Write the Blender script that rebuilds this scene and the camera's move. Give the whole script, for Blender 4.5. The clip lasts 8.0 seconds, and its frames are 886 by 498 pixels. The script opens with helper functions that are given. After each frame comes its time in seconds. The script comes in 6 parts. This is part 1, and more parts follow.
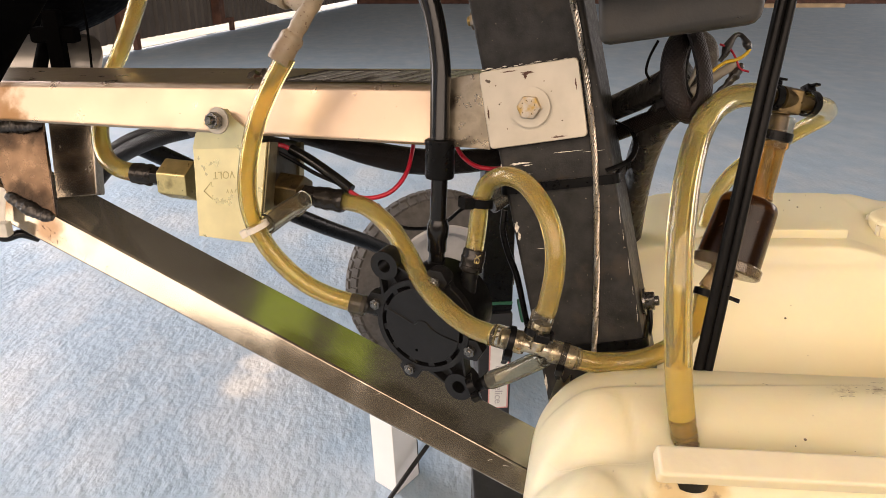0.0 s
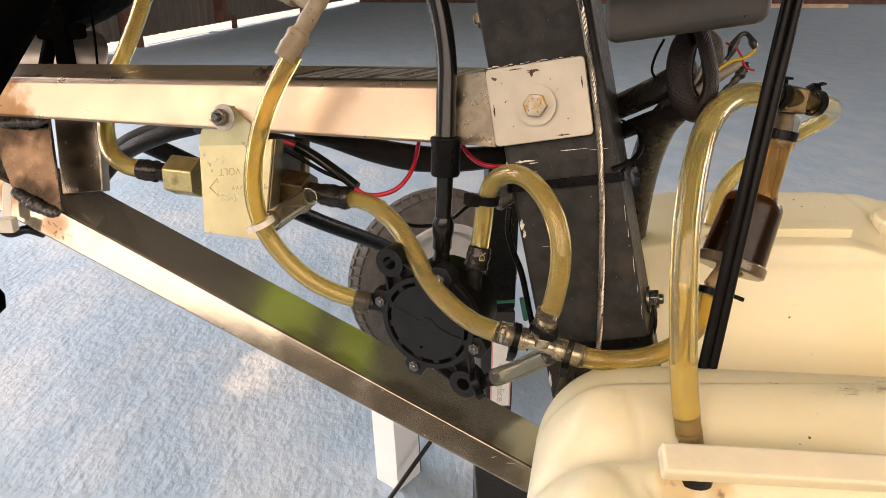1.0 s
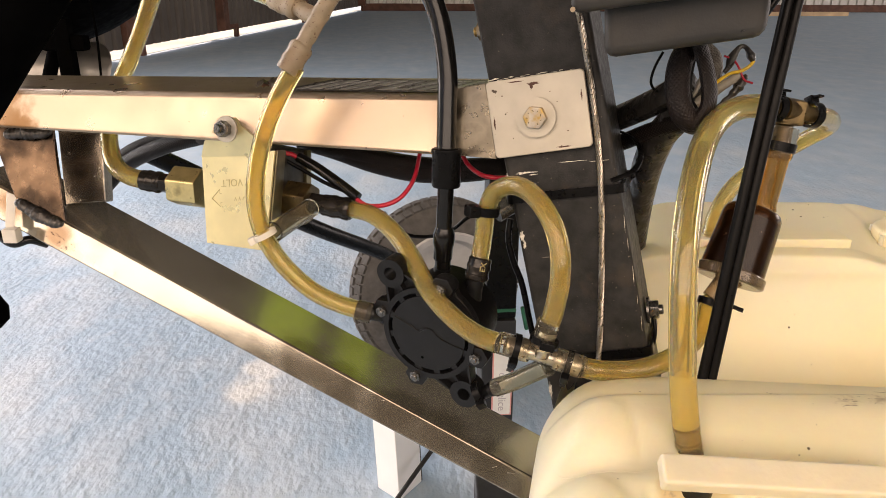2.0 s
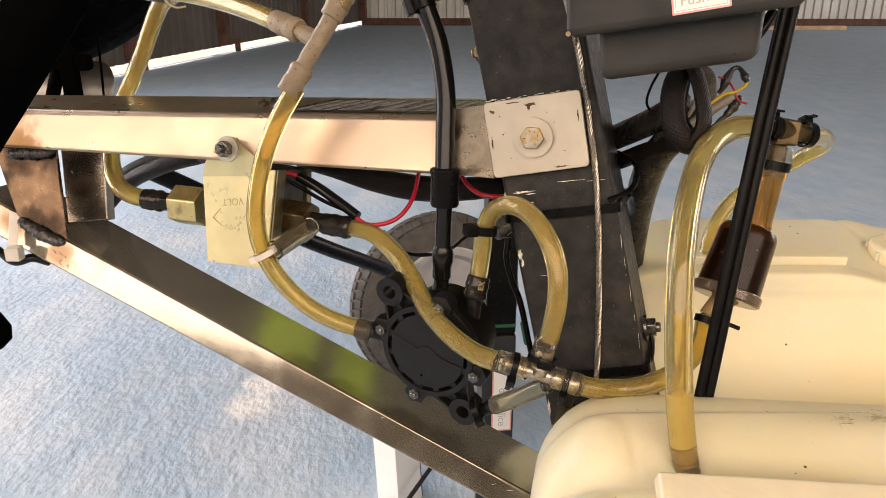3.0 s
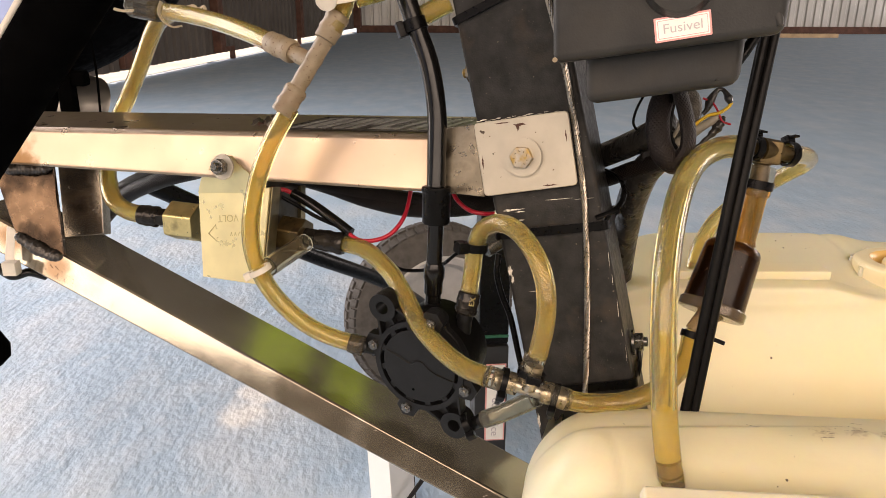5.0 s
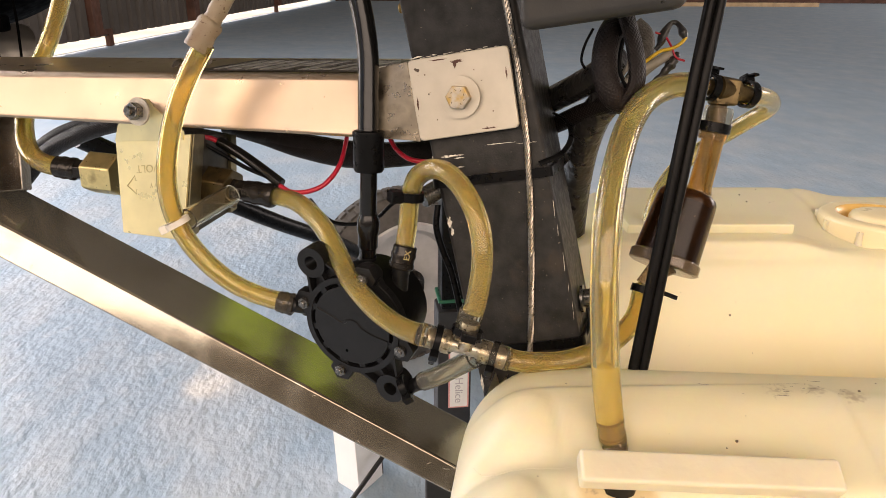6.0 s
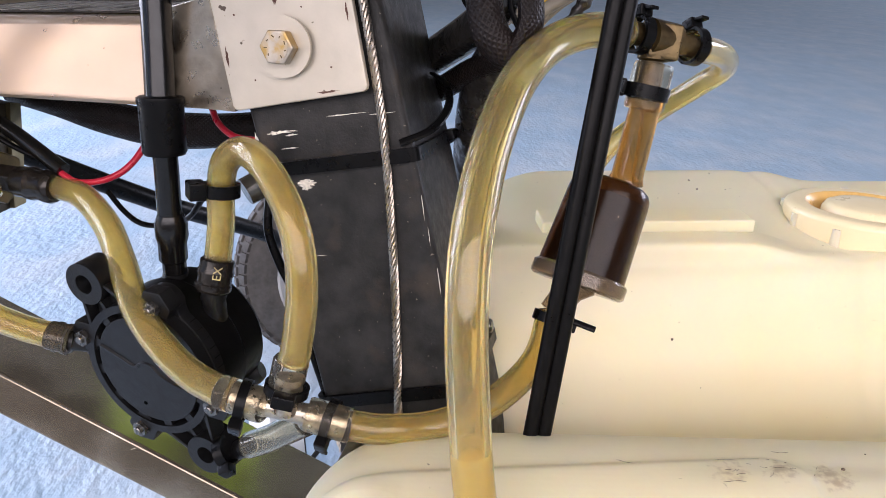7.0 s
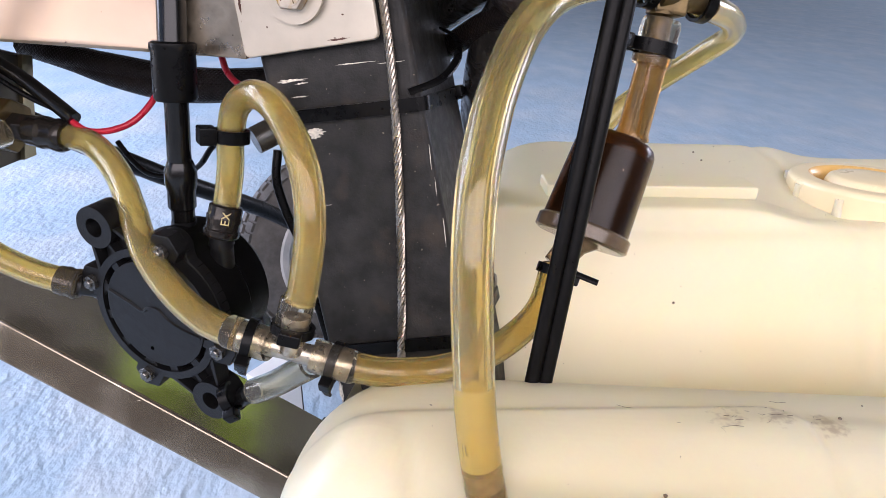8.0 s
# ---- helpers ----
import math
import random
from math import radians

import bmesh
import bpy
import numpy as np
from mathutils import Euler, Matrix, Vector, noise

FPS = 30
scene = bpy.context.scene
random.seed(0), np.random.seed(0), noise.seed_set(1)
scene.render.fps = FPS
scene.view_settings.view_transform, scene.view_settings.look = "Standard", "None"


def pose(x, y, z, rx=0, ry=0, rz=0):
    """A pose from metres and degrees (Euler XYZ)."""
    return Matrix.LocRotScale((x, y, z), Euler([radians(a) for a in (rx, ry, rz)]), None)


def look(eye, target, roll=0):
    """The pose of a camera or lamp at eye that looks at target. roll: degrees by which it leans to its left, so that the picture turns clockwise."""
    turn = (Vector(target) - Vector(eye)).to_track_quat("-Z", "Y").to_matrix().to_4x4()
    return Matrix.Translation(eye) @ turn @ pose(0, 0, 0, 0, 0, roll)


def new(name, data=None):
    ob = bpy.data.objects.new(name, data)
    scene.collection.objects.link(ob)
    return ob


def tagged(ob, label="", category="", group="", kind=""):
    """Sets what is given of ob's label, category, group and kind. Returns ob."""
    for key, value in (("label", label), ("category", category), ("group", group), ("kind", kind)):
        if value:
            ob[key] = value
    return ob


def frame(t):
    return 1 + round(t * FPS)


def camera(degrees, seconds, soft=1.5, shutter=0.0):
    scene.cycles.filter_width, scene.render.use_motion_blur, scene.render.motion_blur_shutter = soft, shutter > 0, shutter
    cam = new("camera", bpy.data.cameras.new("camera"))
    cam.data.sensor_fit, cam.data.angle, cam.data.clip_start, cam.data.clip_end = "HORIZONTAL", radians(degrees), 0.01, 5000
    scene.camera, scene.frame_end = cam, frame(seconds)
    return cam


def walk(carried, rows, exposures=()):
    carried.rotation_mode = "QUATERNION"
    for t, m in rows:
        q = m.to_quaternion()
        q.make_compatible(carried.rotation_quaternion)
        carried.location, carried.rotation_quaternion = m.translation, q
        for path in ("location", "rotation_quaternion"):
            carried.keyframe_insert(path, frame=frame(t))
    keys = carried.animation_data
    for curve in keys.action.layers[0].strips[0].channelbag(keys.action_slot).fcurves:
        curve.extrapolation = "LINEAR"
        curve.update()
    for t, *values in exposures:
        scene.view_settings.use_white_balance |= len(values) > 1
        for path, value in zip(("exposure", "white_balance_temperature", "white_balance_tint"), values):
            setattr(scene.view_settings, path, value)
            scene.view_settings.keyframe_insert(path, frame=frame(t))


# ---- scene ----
EYE, TILT = 0.82, -21.0
cam = camera(62.0, 8.0, 0.65)
ROWS = [
    (0.0, -0.0000, 0.0000, -0.0000, 0.00, 0.00, -0.00),
    (0.5, -0.0015, 0.0006, -0.0014, 0.05, -0.10, -0.16),
    (1.0, -0.0024, -0.0011, -0.0010, 0.10, -0.08, -0.27),
    (1.5, -0.0022, -0.0026, 0.0002, 0.16, 0.12, -0.30),
    (3.0, -0.0008, -0.0080, 0.0044, 0.26, 1.51, -0.17),
    (3.5, 0.0006, -0.0135, 0.0099, 0.25, 2.04, -0.12),
    (4.0, 0.0000, -0.0225, 0.0165, 0.20, 2.41, -0.08),
    (5.5, 0.0042, -0.0083, 0.0061, -0.60, 1.20, -0.05),
    (5.8, 0.0157, 0.0009, 0.0030, -1.09, 0.40, 0.12),
    (6.0, 0.0294, 0.0166, -0.0011, -1.50, -0.17, 0.18),
    (6.2, 0.0519, 0.0553, -0.0001, -1.89, -0.52, 0.33),
    (6.3, 0.0605, 0.0721, 0.0054, -2.20, -0.86, 0.45),
    (6.5, 0.0747, 0.1122, 0.0108, -3.07, -1.31, 0.45),
    (6.7, 0.0835, 0.1304, 0.0100, -3.47, -1.73, 0.42),
    (7.0, 0.0893, 0.1338, 0.0140, -4.03, -2.11, 0.48),
    (7.2, 0.0900, 0.1320, 0.0133, -4.55, -2.28, 0.46),
    (7.5, 0.0924, 0.1323, 0.0093, -4.55, -2.80, 0.14),
    (8.0, 0.0875, 0.1298, -0.0035, -3.84, -2.59, -0.68),
]
walk(cam, [(t, pose(0, 0, EYE, TILT) @ pose(x, y, z, 90 + pitch, roll, yaw)) for t, x, y, z, yaw, pitch, roll in ROWS],
     [(0.0, 0.32, 7600, 22), (5.8, 0.34, 7600, 22), (6.5, 0.40, 6650, 21), (6.95, 0.54, 5900, 23), (8.0, 0.55, 5800, 24)])

# ---- light ----
world = bpy.data.worlds.new("sky")
scene.world = world
world.use_nodes = True
sky = world.node_tree.nodes.new("ShaderNodeTexSky")
sky.sky_type, sky.sun_disc = "NISHITA", False
sky.sun_elevation, sky.sun_rotation = radians(46), radians(342)
world.node_tree.links.new(sky.outputs[0], world.node_tree.nodes["Background"].inputs[0])
world.node_tree.nodes["Background"].inputs[1].default_value = 0.12
sun = new("sun", bpy.data.lights.new("sun", "SUN"))
sun.data.energy, sun.data.angle, sun.data.color = 4.0, radians(0.5), (1.0, 0.94, 0.85)
sun.matrix_world = look((-3, 9, 9.8), (0, 0, 0))


def door_or_fill(name, eye, target, w, h, power, colour):
    """Daylight through the open south and west sides; the east one is added fill."""
    lamp = new(name, bpy.data.lights.new(name, "AREA"))
    lamp.data.shape, lamp.data.size, lamp.data.size_y = "RECTANGLE", w, h
    lamp.data.energy, lamp.data.color = power, colour
    lamp.matrix_world = look(eye, target)


door_or_fill("door_light_south", (-1.5, -5.9, 4.15), (-1.7, 4, 0.9), 18.0, 4.5, 975, (1.0, 0.88, 0.72))
door_or_fill("door_light_west", (-3.95, 2.9, 1.9), (1.2, 1.3, 0.5), 4.0, 3.4, 235, (0.88, 0.94, 1.0))
# added fill before the closed east wall, brightens the far floor
door_or_fill("fill_light_east", (15.8, 9.0, 2.2), (3.0, 9.5, 0.0), 12.0, 4.0, 820, (0.95, 0.97, 1.0))


# ---- materials ----
def material(name, base, rough=0.5, metal=0.0, var=0.2, scale=60.0, bump=0.15, fine=400.0, spot=None, spot_amount=0.45,
             spot_scale=90.0, through_light=0.0, coat=0.0, ior=1.45, gloss=0.5, grime=None, grime_scale=14.0, grime_amount=0.5, grime_soft=0.18, spot_soft=0.04):
    """A surface with broad and fine variation, optional spots and grime, and a fine relief."""
    m = bpy.data.materials.new(name)
    m.use_nodes = True
    nt = m.node_tree
    b = nt.nodes["Principled BSDF"]
    geo = nt.nodes.new("ShaderNodeNewGeometry")

    def field(s, detail=4.0):
        n = nt.nodes.new("ShaderNodeTexNoise")
        n.inputs["Scale"].default_value, n.inputs["Detail"].default_value = s, detail
        nt.links.new(geo.outputs["Position"], n.inputs["Vector"])
        return n.outputs["Fac"]

    def mixed(fac, a, c):
        n = nt.nodes.new("ShaderNodeMix")
        n.data_type = "RGBA"
        for socket, v in ((n.inputs[0], fac), (n.inputs[6], a), (n.inputs[7], c)):
            if isinstance(v, (tuple, list)):
                socket.default_value = (*v, 1)
            elif isinstance(v, float):
                socket.default_value = v
            else:
                nt.links.new(v, socket)
        return n.outputs[2]

    def ramp(fac, lo, hi, a=0.0, c=1.0):
        n = nt.nodes.new("ShaderNodeMapRange")
        n.inputs[1].default_value, n.inputs[2].default_value = lo, hi
        n.inputs[3].default_value, n.inputs[4].default_value = a, c
        nt.links.new(fac, n.inputs[0])
        return n.outputs[0]

    low = tuple(v * (1 - var) for v in base)
    high = tuple(min(1.0, v * (1 + var)) for v in base)
    broad = field(scale)
    col = mixed(ramp(broad, 0.3, 0.7), low, high)
    if grime:
        col = mixed(ramp(field(grime_scale, 6.0), 1 - grime_amount, 1 - grime_amount + grime_soft), col, grime)
    if spot:
        col = mixed(ramp(field(spot_scale, 2.0), 1 - spot_amount, 1 - spot_amount + spot_soft), col, spot)
    nt.links.new(col, b.inputs["Base Color"])
    nt.links.new(ramp(field(scale * 2.3), 0.3, 0.7, max(0.02, rough * 0.8), min(1.0, rough * 1.25)), b.inputs["Roughness"])
    b.inputs["Specular IOR Level"].default_value = gloss
    b.inputs["Metallic"].default_value, b.inputs["IOR"].default_value = metal, ior
    b.inputs["Transmission Weight"].default_value, b.inputs["Coat Weight"].default_value = through_light, coat
    if bump:
        n = nt.nodes.new("ShaderNodeBump")
        n.inputs["Strength"].default_value, n.inputs["Distance"].default_value = bump, 0.3 / fine
        nt.links.new(field(fine, 3.0), n.inputs["Height"])
        nt.links.new(n.outputs[0], b.inputs["Normal"])
    return m


def wave_bump(m, scale, strength, distance):
    """Adds a woven or ribbed relief along the sweep's own coordinates."""
    nt = m.node_tree
    uv = nt.nodes.new("ShaderNodeUVMap")
    h = None
    for turn in (45, -45):
        mp = nt.nodes.new("ShaderNodeMapping")
        mp.inputs["Rotation"].default_value[2] = radians(turn)
        nt.links.new(uv.outputs[0], mp.inputs[0])
        w = nt.nodes.new("ShaderNodeTexWave")
        w.inputs["Scale"].default_value = scale
        nt.links.new(mp.outputs[0], w.inputs["Vector"])
        if h is None:
            h = w.outputs["Fac"]
        else:
            mx = nt.nodes.new("ShaderNodeMath")
            mx.operation = "MAXIMUM"
            nt.links.new(h, mx.inputs[0])
            nt.links.new(w.outputs["Fac"], mx.inputs[1])
            h = mx.outputs[0]
    bp = nt.nodes.new("ShaderNodeBump")
    bp.inputs["Strength"].default_value, bp.inputs["Distance"].default_value = strength, distance
    nt.links.new(h, bp.inputs["Height"])
    nt.links.new(bp.outputs[0], nt.nodes["Principled BSDF"].inputs["Normal"])
    return m


def stain_or_reflection(m, places, colour, ragged=0.5, scale=60.0):
    """Ragged discolouring round given places: (centre, radius); real stains and one dark reflection."""
    nt = m.node_tree
    b = nt.nodes["Principled BSDF"]
    geo = nt.nodes.new("ShaderNodeNewGeometry")
    noise = nt.nodes.new("ShaderNodeTexNoise")
    noise.inputs["Scale"].default_value, noise.inputs["Detail"].default_value = scale, 6.0
    nt.links.new(geo.outputs["Position"], noise.inputs["Vector"])
    for centre, radius in places:
        d = nt.nodes.new("ShaderNodeVectorMath")
        d.operation = "DISTANCE"
        nt.links.new(geo.outputs["Position"], d.inputs[0])
        d.inputs[1].default_value = centre
        add = nt.nodes.new("ShaderNodeMath")
        add.operation = "MULTIPLY_ADD"
        nt.links.new(noise.outputs["Fac"], add.inputs[0])
        add.inputs[1].default_value = radius * ragged * 2
        nt.links.new(d.outputs["Value"], add.inputs[2])
        r = nt.nodes.new("ShaderNodeMapRange")
        r.interpolation_type = "SMOOTHSTEP"
        r.inputs[1].default_value, r.inputs[2].default_value = radius * (0.3 + ragged), radius * (1.0 + ragged)
        r.inputs[3].default_value, r.inputs[4].default_value = 0.85, 0.0
        nt.links.new(add.outputs[0], r.inputs[0])
        mix = nt.nodes.new("ShaderNodeMix")
        mix.data_type = "RGBA"
        nt.links.new(r.outputs[0], mix.inputs[0])
        nt.links.new(b.inputs["Base Color"].links[0].from_socket, mix.inputs[6])
        mix.inputs[7].default_value = (*colour, 1)
        nt.links.new(mix.outputs[2], b.inputs["Base Color"])
    return m


M = {
    "steel": material("stainless_steel", (0.51, 0.395, 0.29), 0.33, 0.9, 0.04, 24, 0.05, 900, spot=(0.16, 0.10, 0.06), spot_amount=0.245, spot_scale=240),
    "mirror": material("bright_rolled_steel", (0.42, 0.385, 0.315), 0.13, 0.75, 0.06, 40, 0.03, 700, grime=(0.27, 0.235, 0.18), grime_scale=22, grime_amount=0.45, grime_soft=0.22, spot=(0.12, 0.08, 0.05), spot_amount=0.24, spot_scale=260),
    "cowl": material("cowl_black", (0.0016, 0.0016, 0.0018), 0.85, 0.0, 0.3, 60, 0.0, gloss=0.02),
    "scuff": material("brown_scuff", (0.16, 0.12, 0.08), 0.7, 0.0, 0.3, 200, 0.0),
    "dull_metal": material("dull_tee_metal", (0.43, 0.39, 0.32), 0.3, 0.9, 0.3, 200, 0.3, 600, grime=(0.16, 0.125, 0.085), grime_scale=150, grime_amount=0.43),
    "brass_dark": material("stained_shaded_brass", (0.10, 0.07, 0.03), 0.33, 0.75, 0.3, 150, 0.2, 700, grime=(0.05, 0.034, 0.018), grime_scale=110, grime_amount=0.45),
    "inlet": material("amber_inlet", (0.40, 0.215, 0.05), 0.14, 0.0, 0.2, 90, 0.0, through_light=0.85, grime=(0.24, 0.11, 0.03), grime_scale=60, grime_amount=0.45),
    "stained": material("stained_flange", (0.32, 0.27, 0.20), 0.30, 0.75, 0.3, 60, 0.2, 500, grime=(0.05, 0.036, 0.022), grime_scale=60, grime_amount=0.50, grime_soft=0.25, spot=(0.03, 0.02, 0.012), spot_amount=0.27, spot_scale=260),
    "scratch": material("bright_scratch", (0.50, 0.46, 0.39), 0.4, 0.7, 0.2, 300, 0.0),
    "chip": material("bare_primer", (0.62, 0.58, 0.50), 0.6, 0.0, 0.3, 600, 0.2, 900, spot=(0.10, 0.09, 0.08), spot_amount=0.36, spot_scale=900),
    "soot": material("sooty_black", (0.0010, 0.0010, 0.0010), 0.8, 0.0, 0.3, 60, 0.0, gloss=0.01),
    "nut": material("grey_nut", (0.16, 0.155, 0.145), 0.26, 0.9, 0.2, 200, 0.1, 900),
    "tinted_grey": material("heat_greyed_steel", (0.38, 0.32, 0.25), 0.22, 0.95, 0.2, 50, 0.15, 500, grime=(0.07, 0.05, 0.034), grime_scale=42, grime_amount=0.47, grime_soft=0.22),
    "tinted": material("heat_tinted_steel", (0.125, 0.080, 0.050), 0.28, 0.9, 0.3, 60, 0.2, 500, grime=(0.055, 0.032, 0.02), grime_scale=40, grime_amount=0.55, grime_soft=0.25, spot=(0.05, 0.035, 0.025), spot_amount=0.27, spot_scale=230),
    "weld": material("weld_metal", (0.075, 0.068, 0.062), 0.36, 0.85, 0.5, 120, 1.0, 300),
    "cream": material("worn_cream_paint", (0.47, 0.425, 0.345), 0.42, 0.35, 0.08, 60, 0.12, 800, spot=(0.07, 0.05, 0.035), spot_amount=0.275, spot_scale=210, grime=(0.34, 0.26, 0.175), grime_scale=26, grime_amount=0.36),
    "mast": material("matt_black_paint", (0.0245, 0.0238, 0.0228), 0.44, 0.0, 0.4, 90, 0.5, 900, gloss=0.18, grime=(0.066, 0.049, 0.034), grime_scale=48, grime_amount=0.43, grime_soft=0.3, spot=(0.15, 0.13, 0.10), spot_amount=0.272, spot_scale=620),
    "black": material("black_plastic", (0.0028, 0.0028, 0.003), 0.3, 0.0, 0.25, 120, 0.08, 900, gloss=0.15),
    "pump": material("black_nylon", (0.0042, 0.0042, 0.0045), 0.42, 0.0, 0.3, 150, 0.5, 1300, gloss=0.4, spot=(0.03, 0.028, 0.025), spot_amount=0.3, spot_scale=900),
    "pump_body": material("dark_nylon", (0.0035, 0.0034, 0.0034), 0.4, 0.0, 0.3, 150, 0.4, 1300, gloss=0.12),
    "rubber": material("black_rubber", (0.004, 0.0038, 0.0036), 0.2, 0.0, 0.3, 150, 0.1, 900, gloss=0.42),
    "sheath": material("cable_sheath", (0.004, 0.0038, 0.0036), 0.34, 0.0, 0.3, 150, 0.1, 900, gloss=0.14),
    "dull": material("dull_black_plastic", (0.027, 0.027, 0.0265), 0.44, 0.0, 0.2, 60, 0.3, 900, gloss=0.26, spot=(0.2, 0.17, 0.13), spot_amount=0.205, spot_scale=260, grime=(0.042, 0.038, 0.033), grime_scale=22, grime_amount=0.46, grime_soft=0.25),
    "zinc": material("yellow_zinc_plate", (0.78, 0.68, 0.38), 0.32, 0.6, 0.1, 45, 0.1, 800, grime=(0.58, 0.44, 0.20), grime_scale=30, grime_amount=0.42, grime_soft=0.25),
    "housing": material("shaded_hollow", (0.045, 0.038, 0.027), 0.45, 0.6, 0.3, 60, 0.15, 700),
    "zinc_print": material("pressed_zinc_mark", (0.50, 0.41, 0.19), 0.4, 0.6, 0.1, 45, 0.1, 800),
    "zinc_dull": material("dull_zinc", (0.22, 0.19, 0.115), 0.45, 0.85, 0.2, 60, 0.15, 700, grime=(0.11, 0.085, 0.05), grime_scale=45, grime_amount=0.5),
    "brass": material("brass", (0.70, 0.57, 0.27), 0.32, 0.9, 0.2, 80, 0.15, 800, grime=(0.22, 0.16, 0.08), grime_scale=70, grime_amount=0.42),
    "gunmetal": material("dark_fitting", (0.022, 0.019, 0.016), 0.2, 0.5, 0.3, 120, 0.15, 900),
    "bolt": material("plated_bolt", (0.38, 0.34, 0.28), 0.36, 0.85, 0.18, 180, 0.2, 900, grime=(0.36, 0.24, 0.08), grime_scale=160, grime_amount=0.58),
    "wire_rope": material("wire_rope", (0.36, 0.32, 0.27), 0.3, 0.95, 0.2, 300, 0.0),
    "hose": material("amber_hose", (0.79, 0.645, 0.27), 0.14, 0.0, 0.06, 40, 0.0, through_light=0.87, coat=0.15, ior=1.33),
    "hose_light": material("light_amber_hose", (0.86, 0.74, 0.39), 0.10, 0.0, 0.06, 25, 0.0, through_light=0.92, coat=0.2, ior=1.36),
    "hose_pale": material("pale_clear_hose", (0.70, 0.67, 0.55), 0.09, 0.0, 0.08, 60, 0.0, through_light=0.95, ior=1.25),
    "collar": material("milky_collar", (0.36, 0.25, 0.14), 0.22, 0.0, 0.25, 150, 0.0, through_light=0.6),
    "nylon": material("aged_white_nylon", (0.36, 0.275, 0.175), 0.4, 0.0, 0.2, 120, 0.15, 700, through_light=0.25, spot=(0.16, 0.09, 0.05), spot_amount=0.36, spot_scale=520, grime=(0.26, 0.16, 0.09), grime_scale=60, grime_amount=0.45),
    "white_tie": material("white_nylon", (0.72, 0.66, 0.56), 0.4, 0.0, 0.08, 120, 0.1, 700, through_light=0.12),
    "filter": material("brown_filter_glass", (0.066, 0.024, 0.006), 0.22, 0.0, 0.4, 70, 0.0, through_light=0.85, gloss=0.2, ior=1.3),
    "filter_rim": material("brown_filter_rim", (0.30, 0.215, 0.13), 0.14, 0.0, 0.3, 120, 0.0, through_light=0.7),
    "tank": material("natural_polyethylene", (0.85, 0.80, 0.595), 0.32, 0.0, 0.04, 9, 0.06, 200, grime=(0.85, 0.745, 0.455), grime_scale=6, grime_amount=0.54, grime_soft=0.3, spot=(0.13, 0.09, 0.05), spot_amount=0.225, spot_scale=330),
    "cap": material("amber_stained_cap", (0.80, 0.68, 0.42), 0.34, 0.0, 0.05, 25, 0.08, 300, grime=(0.78, 0.60, 0.30), grime_scale=30, grime_amount=0.40, grime_soft=0.3),
    "cap_amber": material("amber_groove", (0.66, 0.42, 0.13), 0.3, 0.0, 0.12, 60, 0.08, 300),
    "tank_white": material("white_polyethylene", (0.77, 0.715, 0.56), 0.4, 0.0, 0.08, 30, 0.2, 220),
    "red": material("red_wire", (0.42, 0.010, 0.028), 0.32, 0.0, 0.1, 100, 0.0),
    "yellow": material("yellow_wire", (0.62, 0.40, 0.02), 0.35, 0.0, 0.1, 100, 0.0),
    "braid": wave_bump(material("braided_sleeve", (0.011, 0.008, 0.0072), 0.42, 0.0, 0.3, 120, 0.0, gloss=0.2), 190, 0.6, 0.0005),
    "tyre": material("tyre_rubber", (0.072, 0.066, 0.06), 0.8, 0.0, 0.25, 50, 0.3, 300, grime=(0.10, 0.085, 0.07), grime_scale=20, grime_amount=0.42, grime_soft=0.3),
    "rim": material("grey_rim", (0.40, 0.39, 0.38), 0.45, 0.1, 0.12, 30, 0.2, 300),
    "white": material("white_paint", (0.82, 0.82, 0.80), 0.45, 0.0, 0.04, 10, 0.1, 200),
    "grey": material("dark_grey_paint", (0.018, 0.018, 0.019), 0.5, 0.0, 0.25, 20, 0.2, 200),
    "green": material("green_plastic", (0.012, 0.11, 0.06), 0.4, 0.0, 0.2, 40, 0.1, 200),
    "teal": material("teal_fuse", (0.015, 0.30, 0.19), 0.12, 0.0, 0.3, 200, 0.1, 200, through_light=0.4),
    "label": material("label_paper", (0.80, 0.78, 0.74), 0.5, 0.0, 0.04, 90, 0.0),
    "label_red": material("label_red_line", (0.72, 0.33, 0.31), 0.5, 0.0, 0.1, 300, 0.0),
    "ink": material("label_ink", (0.47, 0.43, 0.44), 0.5, 0.0, 0.1, 300, 0.0),
    "clear_collar": material("clear_collar", (0.80, 0.73, 0.58), 0.06, 0.0, 0.08, 100, 0.0, through_light=0.97, ior=1.25),
    "ground": material("pale_ground", (0.80, 0.76, 0.66), 0.9, 0.0, 0.2, 1.0, 0.3, 20),
    "cloth": material("lime_green_cloth", (0.25, 0.42, 0.008), 0.6, 0.0, 0.15, 3, 0.2, 60),
    "film": material("decal_film", (0.055, 0.046, 0.036), 0.3, 0.5, 0.3, 120, 0.1, 600),
    "decal": material("grey_decal", (0.27, 0.26, 0.235), 0.4, 0.4, 0.35, 200, 0.1, 600),
    "rust": material("rusty_steel", (0.10, 0.045, 0.03), 0.7, 0.2, 0.4, 6, 0.4, 60),
    "sheet": material("galvanised_sheet", (0.47, 0.46, 0.43), 0.5, 0.4, 0.12, 1.2, 0.2, 20),
    "sheet_dark": material("brown_sheet", (0.085, 0.072, 0.062), 0.6, 0.2, 0.2, 1.2, 0.2, 20),
    "print_cloth": material("printed_cloth", (0.36, 0.45, 0.72), 0.7, 0.0, 0.1, 30, 0.1, 300, grime=(0.72, 0.50, 0.38), grime_scale=34, grime_amount=0.44, grime_soft=0.05, spot=(0.74, 0.78, 0.88), spot_amount=0.34, spot_scale=38, spot_soft=0.06),
